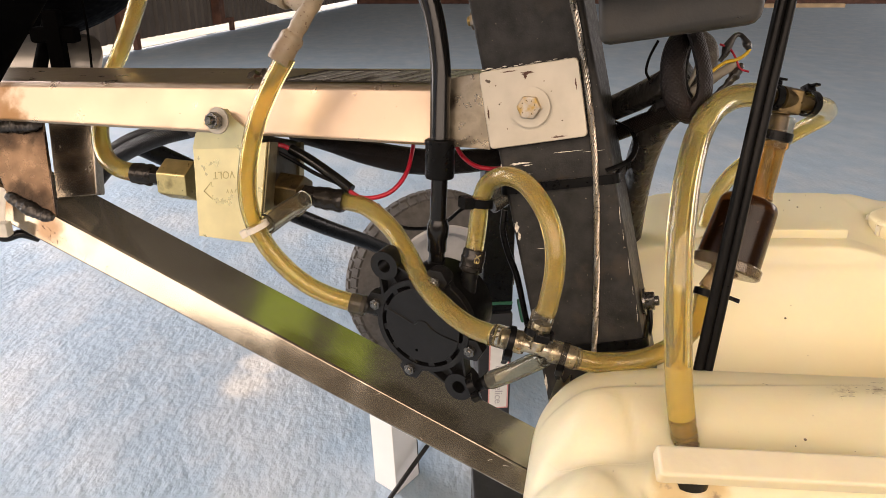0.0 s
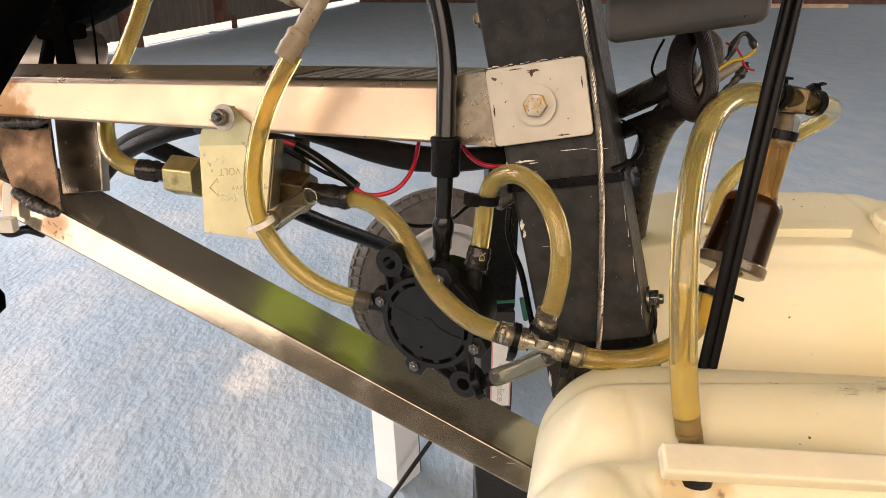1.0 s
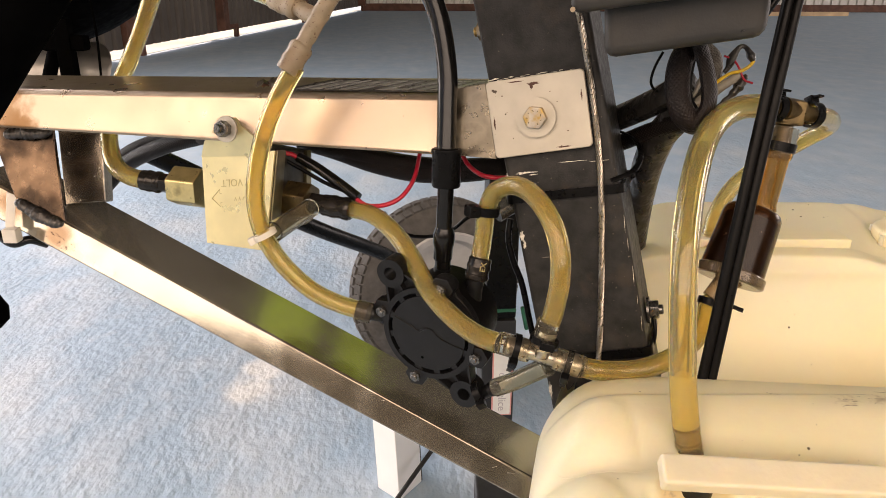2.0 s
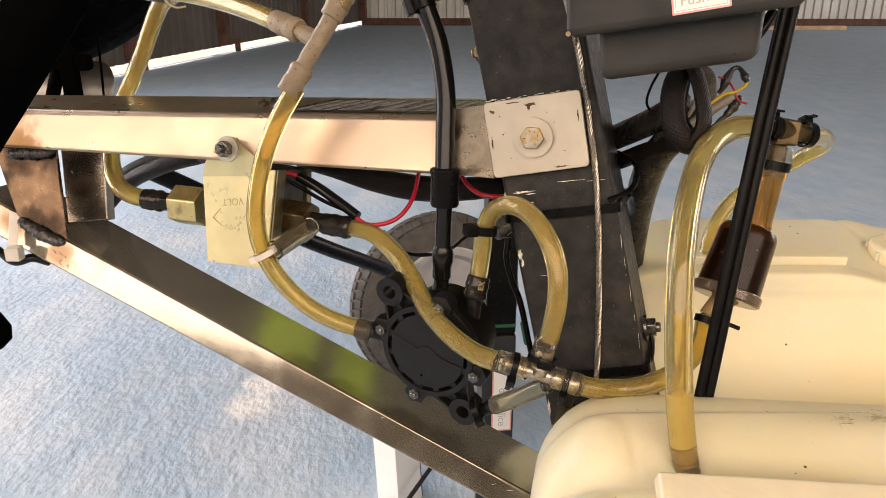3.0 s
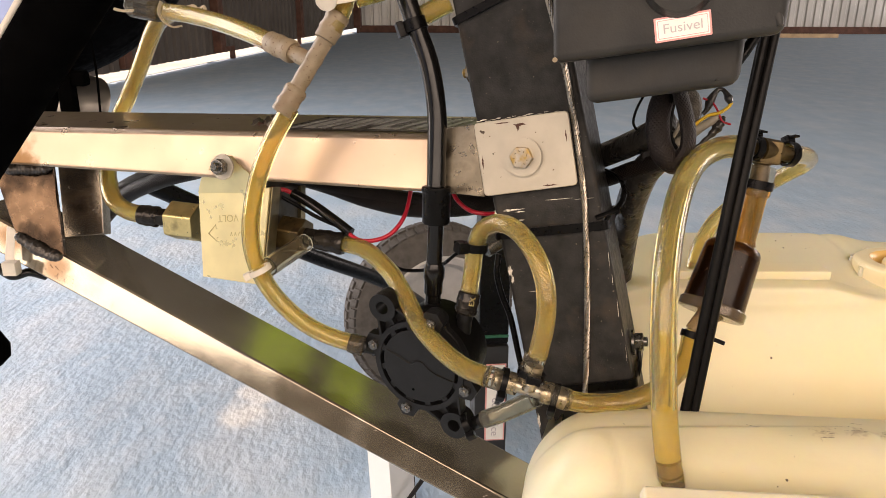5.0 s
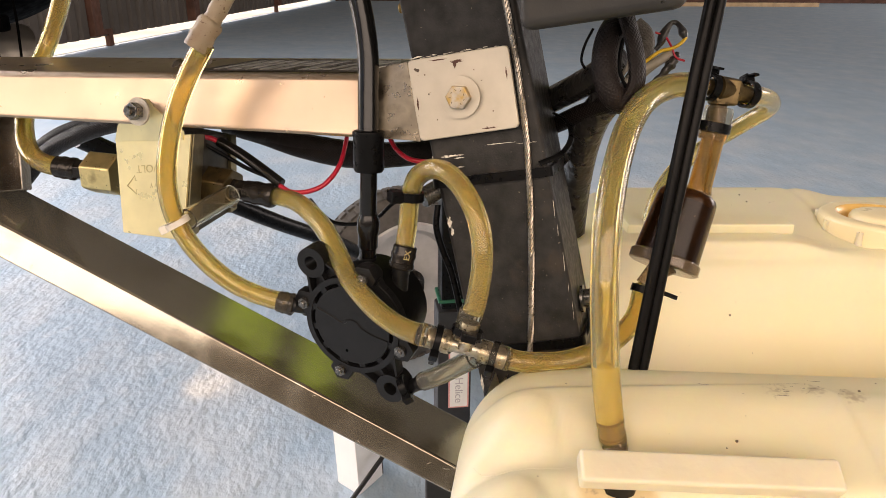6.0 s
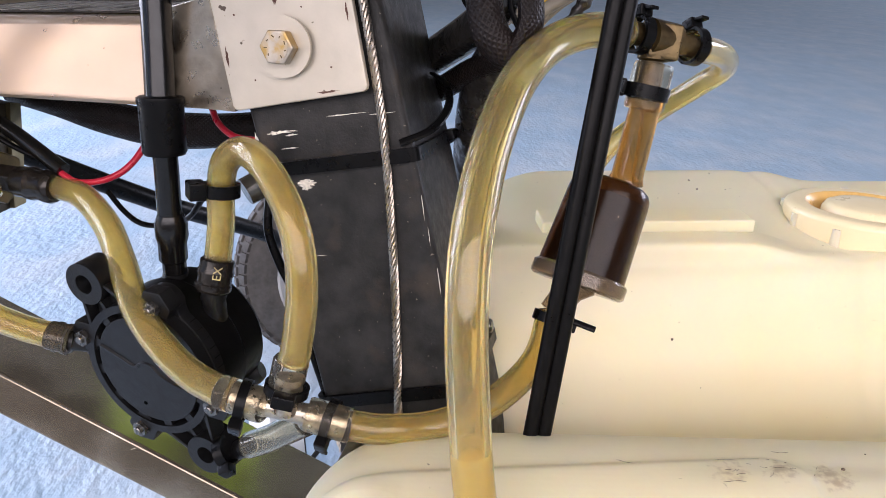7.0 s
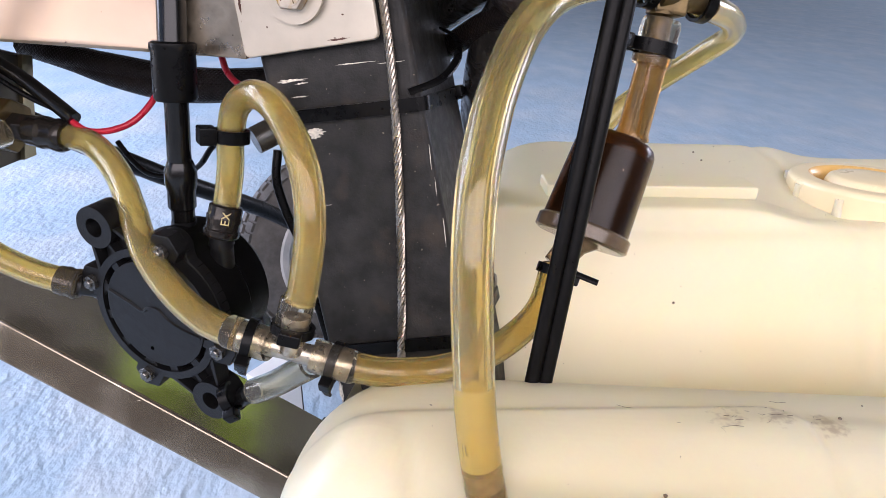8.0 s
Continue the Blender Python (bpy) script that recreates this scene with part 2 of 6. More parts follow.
    "cross_steel": material("brushed_cross_steel", (0.19, 0.18, 0.165), 0.38, 0.9, 0.1, 60, 0.05, 700),
    "wood": material("pale_plank", (0.48, 0.34, 0.20), 0.7, 0.0, 0.2, 6, 0.2, 40),
    "roof": material("roof_sheet", (0.12, 0.115, 0.11), 0.6, 0.2, 0.2, 1.0, 0.2, 20),
}


def floor_material():
    m = material("worn_blue_floor", (0.335, 0.45, 0.56), 0.6, 0.0, 0.10, 5.0, 0.0, grime=(0.57, 0.60, 0.62), grime_scale=4.5, grime_amount=0.56,
                 grime_soft=0.34, spot=(0.50, 0.56, 0.61), spot_amount=0.45, spot_scale=30, spot_soft=0.5)
    nt = m.node_tree
    geo = nt.nodes.new("ShaderNodeNewGeometry")
    lie = nt.nodes.new("ShaderNodeMapping")
    lie.inputs["Scale"].default_value = (1.0, 0.6, 1.0)
    nt.links.new(geo.outputs["Position"], lie.inputs["Vector"])
    for tex in [n for n in nt.nodes if n.type == "TEX_NOISE"]:
        nt.links.new(lie.outputs[0], tex.inputs["Vector"])
    prev = None
    for s, st, dist in ((9, 0.22, 0.03), (30, 0.35, 0.014), (70, 0.55, 0.008)):
        n = nt.nodes.new("ShaderNodeTexNoise")
        n.inputs["Scale"].default_value, n.inputs["Detail"].default_value = s, 2.5
        nt.links.new(lie.outputs[0], n.inputs["Vector"])
        b = nt.nodes.new("ShaderNodeBump")
        b.inputs["Strength"].default_value, b.inputs["Distance"].default_value = st, dist
        nt.links.new(n.outputs["Fac"], b.inputs["Height"])
        if prev:
            nt.links.new(prev, b.inputs["Normal"])
        prev = b.outputs[0]
    pb = nt.nodes["Principled BSDF"]
    nt.links.new(prev, pb.inputs["Normal"])
    # rough near the trike; relief fades and colour blends to plainer blue further off
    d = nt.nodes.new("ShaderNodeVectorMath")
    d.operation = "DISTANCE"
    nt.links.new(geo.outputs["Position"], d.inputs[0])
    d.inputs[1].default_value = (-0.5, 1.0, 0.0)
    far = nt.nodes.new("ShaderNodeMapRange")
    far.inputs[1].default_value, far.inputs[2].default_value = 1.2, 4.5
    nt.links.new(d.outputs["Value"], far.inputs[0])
    for b in [n for n in nt.nodes if n.type == "BUMP"]:
        k = nt.nodes.new("ShaderNodeMath")
        k.operation = "MULTIPLY_ADD"
        nt.links.new(far.outputs[0], k.inputs[0])
        k.inputs[2].default_value = b.inputs["Strength"].default_value
        k.inputs[1].default_value = -0.8 * b.inputs["Strength"].default_value
        nt.links.new(k.outputs[0], b.inputs["Strength"])
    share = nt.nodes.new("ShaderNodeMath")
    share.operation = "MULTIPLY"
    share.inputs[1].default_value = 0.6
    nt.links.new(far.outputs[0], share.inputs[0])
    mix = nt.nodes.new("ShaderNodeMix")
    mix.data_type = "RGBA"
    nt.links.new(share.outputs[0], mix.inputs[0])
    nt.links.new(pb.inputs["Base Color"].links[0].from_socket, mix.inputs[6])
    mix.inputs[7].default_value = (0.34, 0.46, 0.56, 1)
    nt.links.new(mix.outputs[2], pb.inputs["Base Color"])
    return m


for key in ("tank", "tank_white"):
    pb = M[key].node_tree.nodes["Principled BSDF"]
    pb.inputs["Subsurface Weight"].default_value = 0.6
    pb.inputs["Subsurface Radius"].default_value = (1.0, 0.8, 0.45)
    pb.inputs["Subsurface Scale"].default_value = 0.008
    for link in list(pb.inputs["Roughness"].links):
        M[key].node_tree.links.remove(link)
    pb.inputs["Roughness"].default_value = 0.34
    # thin plastic wall: some daylight passes through
    nt = M[key].node_tree
    glow = nt.nodes.new("ShaderNodeBsdfTranslucent")
    glow.inputs["Color"].default_value = (0.95, 0.89, 0.70, 1)
    mix = nt.nodes.new("ShaderNodeMixShader")
    mix.inputs[0].default_value = 0.28
    nt.links.new(pb.outputs[0], mix.inputs[1])
    nt.links.new(glow.outputs[0], mix.inputs[2])
    nt.links.new(mix.outputs[0], nt.nodes["Material Output"].inputs[0])
# milky hose walls scatter the light that enters them
for key in ("hose", "hose_light"):
    pb = M[key].node_tree.nodes["Principled BSDF"]
    pb.inputs["Subsurface Weight"].default_value = 0.6
    pb.inputs["Subsurface Radius"].default_value = (1.0, 0.75, 0.3)
    pb.inputs["Subsurface Scale"].default_value = 0.004
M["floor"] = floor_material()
# the top rail is brushed: its gloss spreads along the tube
pb = M["steel"].node_tree.nodes["Principled BSDF"]
grain = M["steel"].node_tree.nodes.new("ShaderNodeCombineXYZ")
for k, v in enumerate((0.9724, -0.2315, 0.0264)):
    grain.inputs[k].default_value = v
M["steel"].node_tree.links.new(grain.outputs[0], pb.inputs["Tangent"])
pb.inputs["Anisotropic"].default_value = 0.85
stain_or_reflection(M["floor"], (((-0.417, 1.34, 0.0), 0.07), ((-0.405, 1.43, 0.0), 0.07)), (0.78, 0.77, 0.74), 0.4, 22.0)
stain_or_reflection(M["steel"], (((-0.3200, 0.5215, 0.7200), 0.038), ((-0.3000, 0.5150, 0.7170), 0.016), ((-0.3021, 0.5258, 0.7499), 0.016), ((-0.2213, 0.4798, 0.7249), 0.005)), (0.21, 0.115, 0.05), 0.8, 80.0)
# right stretch of the lower rail: dark reflection put into the colour, with some stains
stain_or_reflection(M["mirror"], tuple((p, 0.030) for p in ((-0.1082, 0.4743, 0.5628), (-0.0746, 0.4625, 0.5487), (-0.0376, 0.4493, 0.5340), (-0.0016, 0.4364, 0.5197), (0.0335, 0.4238, 0.5064), (0.0640, 0.4138, 0.4943))), (0.19, 0.16, 0.12), 0.6, 34.0)
stain_or_reflection(M["tinted"], (((-0.322, 0.5375, 0.708), 0.020), ((-0.302, 0.536, 0.710), 0.018), ((-0.313, 0.521, 0.662), 0.016), ((-0.297, 0.517, 0.656), 0.016), ((-0.336, 0.535, 0.690), 0.012)), (0.016, 0.011, 0.008), 0.5, 110.0)
stain_or_reflection(M["mirror"], (((-0.3393, 0.5491, 0.6543), 0.022), ((-0.3010, 0.5348, 0.6338), 0.02)), (0.15, 0.08, 0.035))
stain_or_reflection(M["stained"], (((0.0035, 0.443, 0.745), 0.009), ((0.008, 0.440, 0.727), 0.008), ((0.016, 0.434, 0.722), 0.007)), (0.035, 0.024, 0.014), 0.7, 140.0)
stain_or_reflection(M["tank"], (((0.205, 0.326, 0.613), 0.0075), ((0.222, 0.325, 0.613), 0.0080), ((0.240, 0.323, 0.613), 0.0075)), (0.42, 0.34, 0.22), 1.0, 330.0)
stain_or_reflection(M["tank"], (((0.108, 0.283, 0.592), 0.013), ((0.128, 0.282, 0.590), 0.010)), (0.62, 0.44, 0.18), 0.6, 120.0)
stain_or_reflection(M["tank"], (((0.1048, 0.2828, 0.5920), 0.0035), ((0.128, 0.280, 0.588), 0.003)), (0.16, 0.07, 0.03), 0.9, 420.0)

# ---- building helpers ----
def V(p):
    return Vector(p)


def thing(name, at, label, category, group="", kind=""):
    ob = new(name)
    ob.location = at
    ob.empty_display_size = 0.02
    return tagged(ob, label, category, group, kind)


def part(name, bm, mat, parent=None, label="", smooth=True):
    me = bpy.data.meshes.new(name)
    bmesh.ops.recalc_face_normals(bm, faces=bm.faces)
    bm.to_mesh(me)
    bm.free()
    me.materials.append(M[mat])
    if smooth:
        me.shade_smooth()
        me.set_sharp_from_angle(angle=radians(38))
    ob = new(name, me)
    if smooth:
        ob.modifiers.new("weighted_normals", "WEIGHTED_NORMAL").keep_sharp = True
    if parent:
        chain, up = [], parent
        while up:
            chain.append(up)
            up = up.parent
        world_of = Matrix.Identity(4)
        for o in reversed(chain):
            world_of = world_of @ (o.matrix_parent_inverse @ o.matrix_basis if o.parent else o.matrix_basis)
        ob.parent = parent
        ob.matrix_parent_inverse = world_of.inverted()
    return tagged(ob, label)


def smooth_path(pts, step=6):
    pts = [V(p) for p in pts]
    if len(pts) == 2:
        return [pts[0].lerp(pts[1], i / step) for i in range(step + 1)]
    out = []
    ext = [pts[0] * 2 - pts[1]] + pts + [pts[-1] * 2 - pts[-2]]
    for i in range(1, len(ext) - 2):
        a, b, c, d = ext[i - 1], ext[i], ext[i + 1], ext[i + 2]
        for k in range(step):
            t = k / step
            out.append(0.5 * ((2 * b) + (c - a) * t + (2 * a - 5 * b + 4 * c - d) * t * t + (3 * b - a - 3 * c + d) * t ** 3))
    out.append(pts[-1])
    return out


def rails(path):
    """Twist-free frames along a path."""
    tang = [(path[min(i + 1, len(path) - 1)] - path[max(i - 1, 0)]).normalized() for i in range(len(path))]
    side = tang[0].orthogonal().normalized()
    out = []
    for t in tang:
        side = (side - t * side.dot(t)).normalized()
        out.append((side.copy(), t.cross(side)))
    return out


def sweep(bm, path, r, seg=14, cap=True, flat=1.0):
    """A tube along a path; r is one radius or one for each point. flat squeezes its second axis."""
    rr = r if isinstance(r, (list, tuple)) else [r] * len(path)
    uv = bm.loops.layers.uv.verify()
    rings, length = [], [0.0]
    for i in range(1, len(path)):
        length.append(length[-1] + (path[i] - path[i - 1]).length)
    for p, (a, b), q in zip(path, rails(path), rr):
        rings.append([bm.verts.new(p + a * q * math.cos(2 * math.pi * k / seg) + b * q * flat * math.sin(2 * math.pi * k / seg)) for k in range(seg)])
    mean = sum(rr) / len(rr)
    for i in range(len(rings) - 1):
        for k in range(seg):
            f = bm.faces.new((rings[i][k], rings[i][(k + 1) % seg], rings[i + 1][(k + 1) % seg], rings[i + 1][k]))
            for lp, (ii, kk) in zip(f.loops, ((i, k), (i, k + 1), (i + 1, k + 1), (i + 1, k))):
                lp[uv].uv = (length[ii], kk / seg * 2 * math.pi * mean)
    if cap:
        bm.faces.new(rings[0][::-1])
        bm.faces.new(rings[-1])
    return bm


def pipe(bm, path, r, wall, seg=16):
    """A hollow hose with a wall, open at both ends."""
    outer, inner = [], []
    for p, (a, b) in zip(path, rails(path)):
        for store, q in ((outer, r), (inner, r - wall)):
            store.append([bm.verts.new(p + a * q * math.cos(2 * math.pi * k / seg) + b * q * math.sin(2 * math.pi * k / seg)) for k in range(seg)])
    for i in range(len(path) - 1):
        for k in range(seg):
            n = (k + 1) % seg
            bm.faces.new((outer[i][k], outer[i][n], outer[i + 1][n], outer[i + 1][k]))
            bm.faces.new((inner[i][k], inner[i + 1][k], inner[i + 1][n], inner[i][n]))
    for i in (0, -1):
        for k in range(seg):
            n = (k + 1) % seg
            bm.faces.new((outer[i][k], inner[i][k], inner[i][n], outer[i][n]))
    return bm


def lathe(bm, p0, p1, profile, seg=28, closed=True):
    """A turned body on the axis p0 to p1; profile: (share of the axis, radius)."""
    p0, p1 = V(p0), V(p1)
    ax = (p1 - p0)
    a = ax.orthogonal().normalized()
    b = ax.normalized().cross(a)
    rings = []
    for s, q in profile:
        q = max(q, 1e-5)
        rings.append([bm.verts.new(p0 + ax * s + a * q * math.cos(2 * math.pi * k / seg) + b * q * math.sin(2 * math.pi * k / seg)) for k in range(seg)])
    for i in range(len(rings) - 1):
        for k in range(seg):
            n = (k + 1) % seg
            bm.faces.new((rings[i][k], rings[i][n], rings[i + 1][n], rings[i + 1][k]))
    if closed:
        bm.faces.new(rings[0][::-1])
        bm.faces.new(rings[-1])
    return bm


def axes(origin, x, normal):
    """A frame whose z is the normal and whose x lies along x."""
    z = V(normal).normalized()
    x = V(x)
    x = (x - z * x.dot(z)).normalized()
    m = Matrix((x, z.cross(x), z)).transposed().to_4x4()
    m.translation = V(origin)
    return m


def slab(bm, outline, m, z0, z1, bevel=0.0, seg=2):
    """A plate from an outline in the frame m, from z0 to z1."""
    new_bm = bmesh.new()
    f = new_bm.faces.new([new_bm.verts.new((x, y, z0)) for x, y in outline])
    r = bmesh.ops.extrude_face_region(new_bm, geom=[f])
    for v in r["geom"]:
        if isinstance(v, bmesh.types.BMVert):
            v.co.z = z1
    if bevel:
        bmesh.ops.recalc_face_normals(new_bm, faces=new_bm.faces)
        ed = [e for e in new_bm.edges if len(e.link_faces) == 2 and e.calc_face_angle(0) > 0.6]
        bmesh.ops.bevel(new_bm, geom=ed, offset=bevel, segments=seg, profile=0.5, affect="EDGES")
    return merge(bm, new_bm, m)


def merge(bm, other, m=None):
    if m is not None:
        other.transform(m)
    me = bpy.data.meshes.new("tmp")
    other.to_mesh(me)
    other.free()
    bm.from_mesh(me)
    bpy.data.meshes.remove(me)
    return bm


def hexa(bm, corners, bevel=0.0, seg=2):
    """A box from eight corners: four at one end, four at the other."""
    nb = bmesh.new()
    v = [nb.verts.new(p) for p in corners]
    for f in ((0, 1, 2, 3), (7, 6, 5, 4), (0, 4, 5, 1), (1, 5, 6, 2), (2, 6, 7, 3), (3, 7, 4, 0)):
        nb.faces.new([v[i] for i in f])
    bmesh.ops.recalc_face_normals(nb, faces=nb.faces)
    if bevel:
        bmesh.ops.bevel(nb, geom=list(nb.edges), offset=bevel, segments=seg, profile=0.5, affect="EDGES")
    return merge(bm, nb)


def box(bm, m, sx, sy, sz, bevel=0.0, seg=2):
    c = [m @ V((x * sx / 2, y * sy / 2, z * sz / 2)) for z in (-1, 1) for x, y in ((-1, -1), (1, -1), (1, 1), (-1, 1))]
    return hexa(bm, c, bevel, seg)


def circle(r, n=28, cx=0.0, cy=0.0, a0=0.0, a1=360.0):
    full = abs(a1 - a0) >= 359.9
    return [(cx + r * math.cos(radians(a0 + (a1 - a0) * k / (n if full else n - 1))), cy + r * math.sin(radians(a0 + (a1 - a0) * k / (n if full else n - 1)))) for k in range(n)]


def rounded(w, h, r, n=5):
    out = []
    for cx, cy, a in ((w / 2 - r, h / 2 - r, 0), (-w / 2 + r, h / 2 - r, 90), (-w / 2 + r, -h / 2 + r, 180), (w / 2 - r, -h / 2 + r, 270)):
        out += circle(r, n, cx, cy, a, a + 90)
    return out


def ring_plate(bm, m, r0, r1, z0, z1, n=30, a0=0.0, a1=360.0):
    """A flat ring or part of one, in the frame m."""
    full = abs(a1 - a0) >= 359.9
    k = n if full else n + 1
    rows = []
    for i in range(k):
        a = radians(a0 + (a1 - a0) * i / n)
        rows.append([bm.verts.new(m @ V((r * math.cos(a), r * math.sin(a), z))) for r, z in ((r0, z0), (r1, z0), (r1, z1), (r0, z1))])
    for i in range(n if full else n):
        j = (i + 1) % k
        for q in range(4):
            bm.faces.new((rows[i][q], rows[i][(q + 1) % 4], rows[j][(q + 1) % 4], rows[j][q]))
    if not full:
        bm.faces.new(rows[0][::-1])
        bm.faces.new(rows[-1])
    return bm


def hexbolt(parent, m, across, head, washer_r=0.0, washer_h=0.0015, mat="bolt", washer_mat="bolt", nut=False):
    """A hexagon head (or a nut with its thread) in the frame m, with a washer under it."""
    b = bmesh.new()
    slab(b, circle(across / math.sqrt(3), 6), m, washer_h, washer_h + head, head * 0.12)
    if nut:
        lathe(b, m @ V((0, 0, washer_h)), m @ V((0, 0, washer_h + head * 1.5)), [(0, across * 0.3), (0.92, across * 0.3), (1, across * 0.24)], 14)
    else:
        slab(b, circle(across * 0.42, 20), m, washer_h + head, washer_h + head * 1.06)
    ob = part("nut" if nut else "bolt", b, mat, parent)
    if washer_r:
        b = bmesh.new()
        ring_plate(b, m, across * 0.33, washer_r, 0, washer_h, 32)
        part("washer", b, washer_mat, ob)
    return ob


def words(text, m, size, mat, parent, name="lettering", depth=0.0002, squeeze=1.0):
    cu = bpy.data.curves.new("tmp_text", "FONT")
    cu.body, cu.size, cu.align_x, cu.align_y, cu.extrude = text, size, "CENTER", "CENTER", depth
    tmp = bpy.data.objects.new("tmp_text", cu)
    scene.collection.objects.link(tmp)
    me = bpy.data.meshes.new_from_object(tmp.evaluated_get(bpy.context.evaluated_depsgraph_get()))
    b = bmesh.new()
    b.from_mesh(me)
    bpy.data.objects.remove(tmp)
    bpy.data.curves.remove(cu)
    bpy.data.meshes.remove(me)
    b.transform(m @ Matrix.Diagonal((squeeze, 1, 1, 1)))
    return part(name, b, mat, parent, smooth=False)


def hose(name, pts, r, label, mat="hose", wall=0.0019, step=9, seg=26, fill=None):
    path = smooth_path(pts, step)
    t = thing(name, path[0], label, "hose")
    part("wall", pipe(bmesh.new(), path, r, wall, seg), mat, t)
    if fill:
        part("fuel", sweep(bmesh.new(), path[1:-1], r - wall - 0.0002, 10), fill, t)
    return t


def cable(name, pts, r, mat, label, category="cable", step=6, seg=10, parent=None, flat=1.0):
    b = sweep(bmesh.new(), smooth_path(pts, step), r, seg, True, flat)
    ob = part(name, b, mat, parent)
    if not parent:
        tagged(ob, label, category)
    return ob


def zip_tie(centre, axis, r, width, head_at, mat="black", label="black nylon zip tie round a fuel hose", tail=0.012, parent=None, bulk=1.0):
    """A band round an axis, with its head and cut tail on the side head_at."""
    m = axes(centre, head_at, axis)
    t = thing("zip_tie", centre, label, "zip tie", "zip ties") if parent is None else parent
    part("band", ring_plate(bmesh.new(), m, r, r + 0.0013, -width / 2, width / 2, 28), mat, t)
    b = box(bmesh.new(), m @ Matrix.Translation((r + 0.0025 * bulk, 0.0005, 0)), 0.0045 * bulk, 0.006 * bulk, width * 1.35, 0.0007)
    part("head", b, mat, t)
    if tail <= 0:
        return t
    b = box(bmesh.new(), m @ Matrix.Translation((r + 0.003, 0.002 + tail / 2, 0)) @ pose(0, 0, 0, 0, 0, 12), 0.0013, tail, width * 0.85, 0.0003)
    part("tail", b, mat, t)
    return t


def collar(p0, p1, r, parent, mat="collar", ridges=True):
    prof = [(0, r * 0.92), (0.06, r), (0.9, r), (1, r * 0.94)]
    if ridges:
        prof = [(0, r * 0.9), (0.05, r), (0.3, r), (0.34, r * 1.06), (0.46, r * 1.06), (0.5, r), (0.72, r), (0.76, r * 1.07), (0.9, r * 1.07), (0.95, r), (1, r * 0.92)]
    return part("collar", lathe(bmesh.new(), p0, p1, prof), mat, parent)


# ---- hangar ----
def sheet_wall(name, a, b, z0, z1, mat, pitch=0.2, depth=0.035, label=""):
    """A wall of ribbed sheets between two points on the floor."""
    a, b = V((*a, 0)), V((*b, 0))
    along = (b - a).normalized()
    n = Vector((-along.y, along.x, 0))
    length, bm = (b - a).length, bmesh.new()
    xs, d = [], 0.0
    while d < length:
        xs += [(d, 0), (d + pitch * 0.55, 0), (d + pitch * 0.66, depth), (d + pitch * 0.89, depth)]
        d += pitch
    front = [[bm.verts.new(a + along * x + n * y + Vector((0, 0, z))) for x, y in xs] for z in (z0, z1)]
    back = [[bm.verts.new(a + along * x + n * (y + 0.004) + Vector((0, 0, z))) for x, y in xs] for z in (z0, z1)]
    for i in range(len(xs) - 1):
        for g in (front, back):
            bm.faces.new((g[0][i], g[0][i + 1], g[1][i + 1], g[1][i]))
    return tagged(part(name, bm, mat, smooth=False), label, kind="structure")


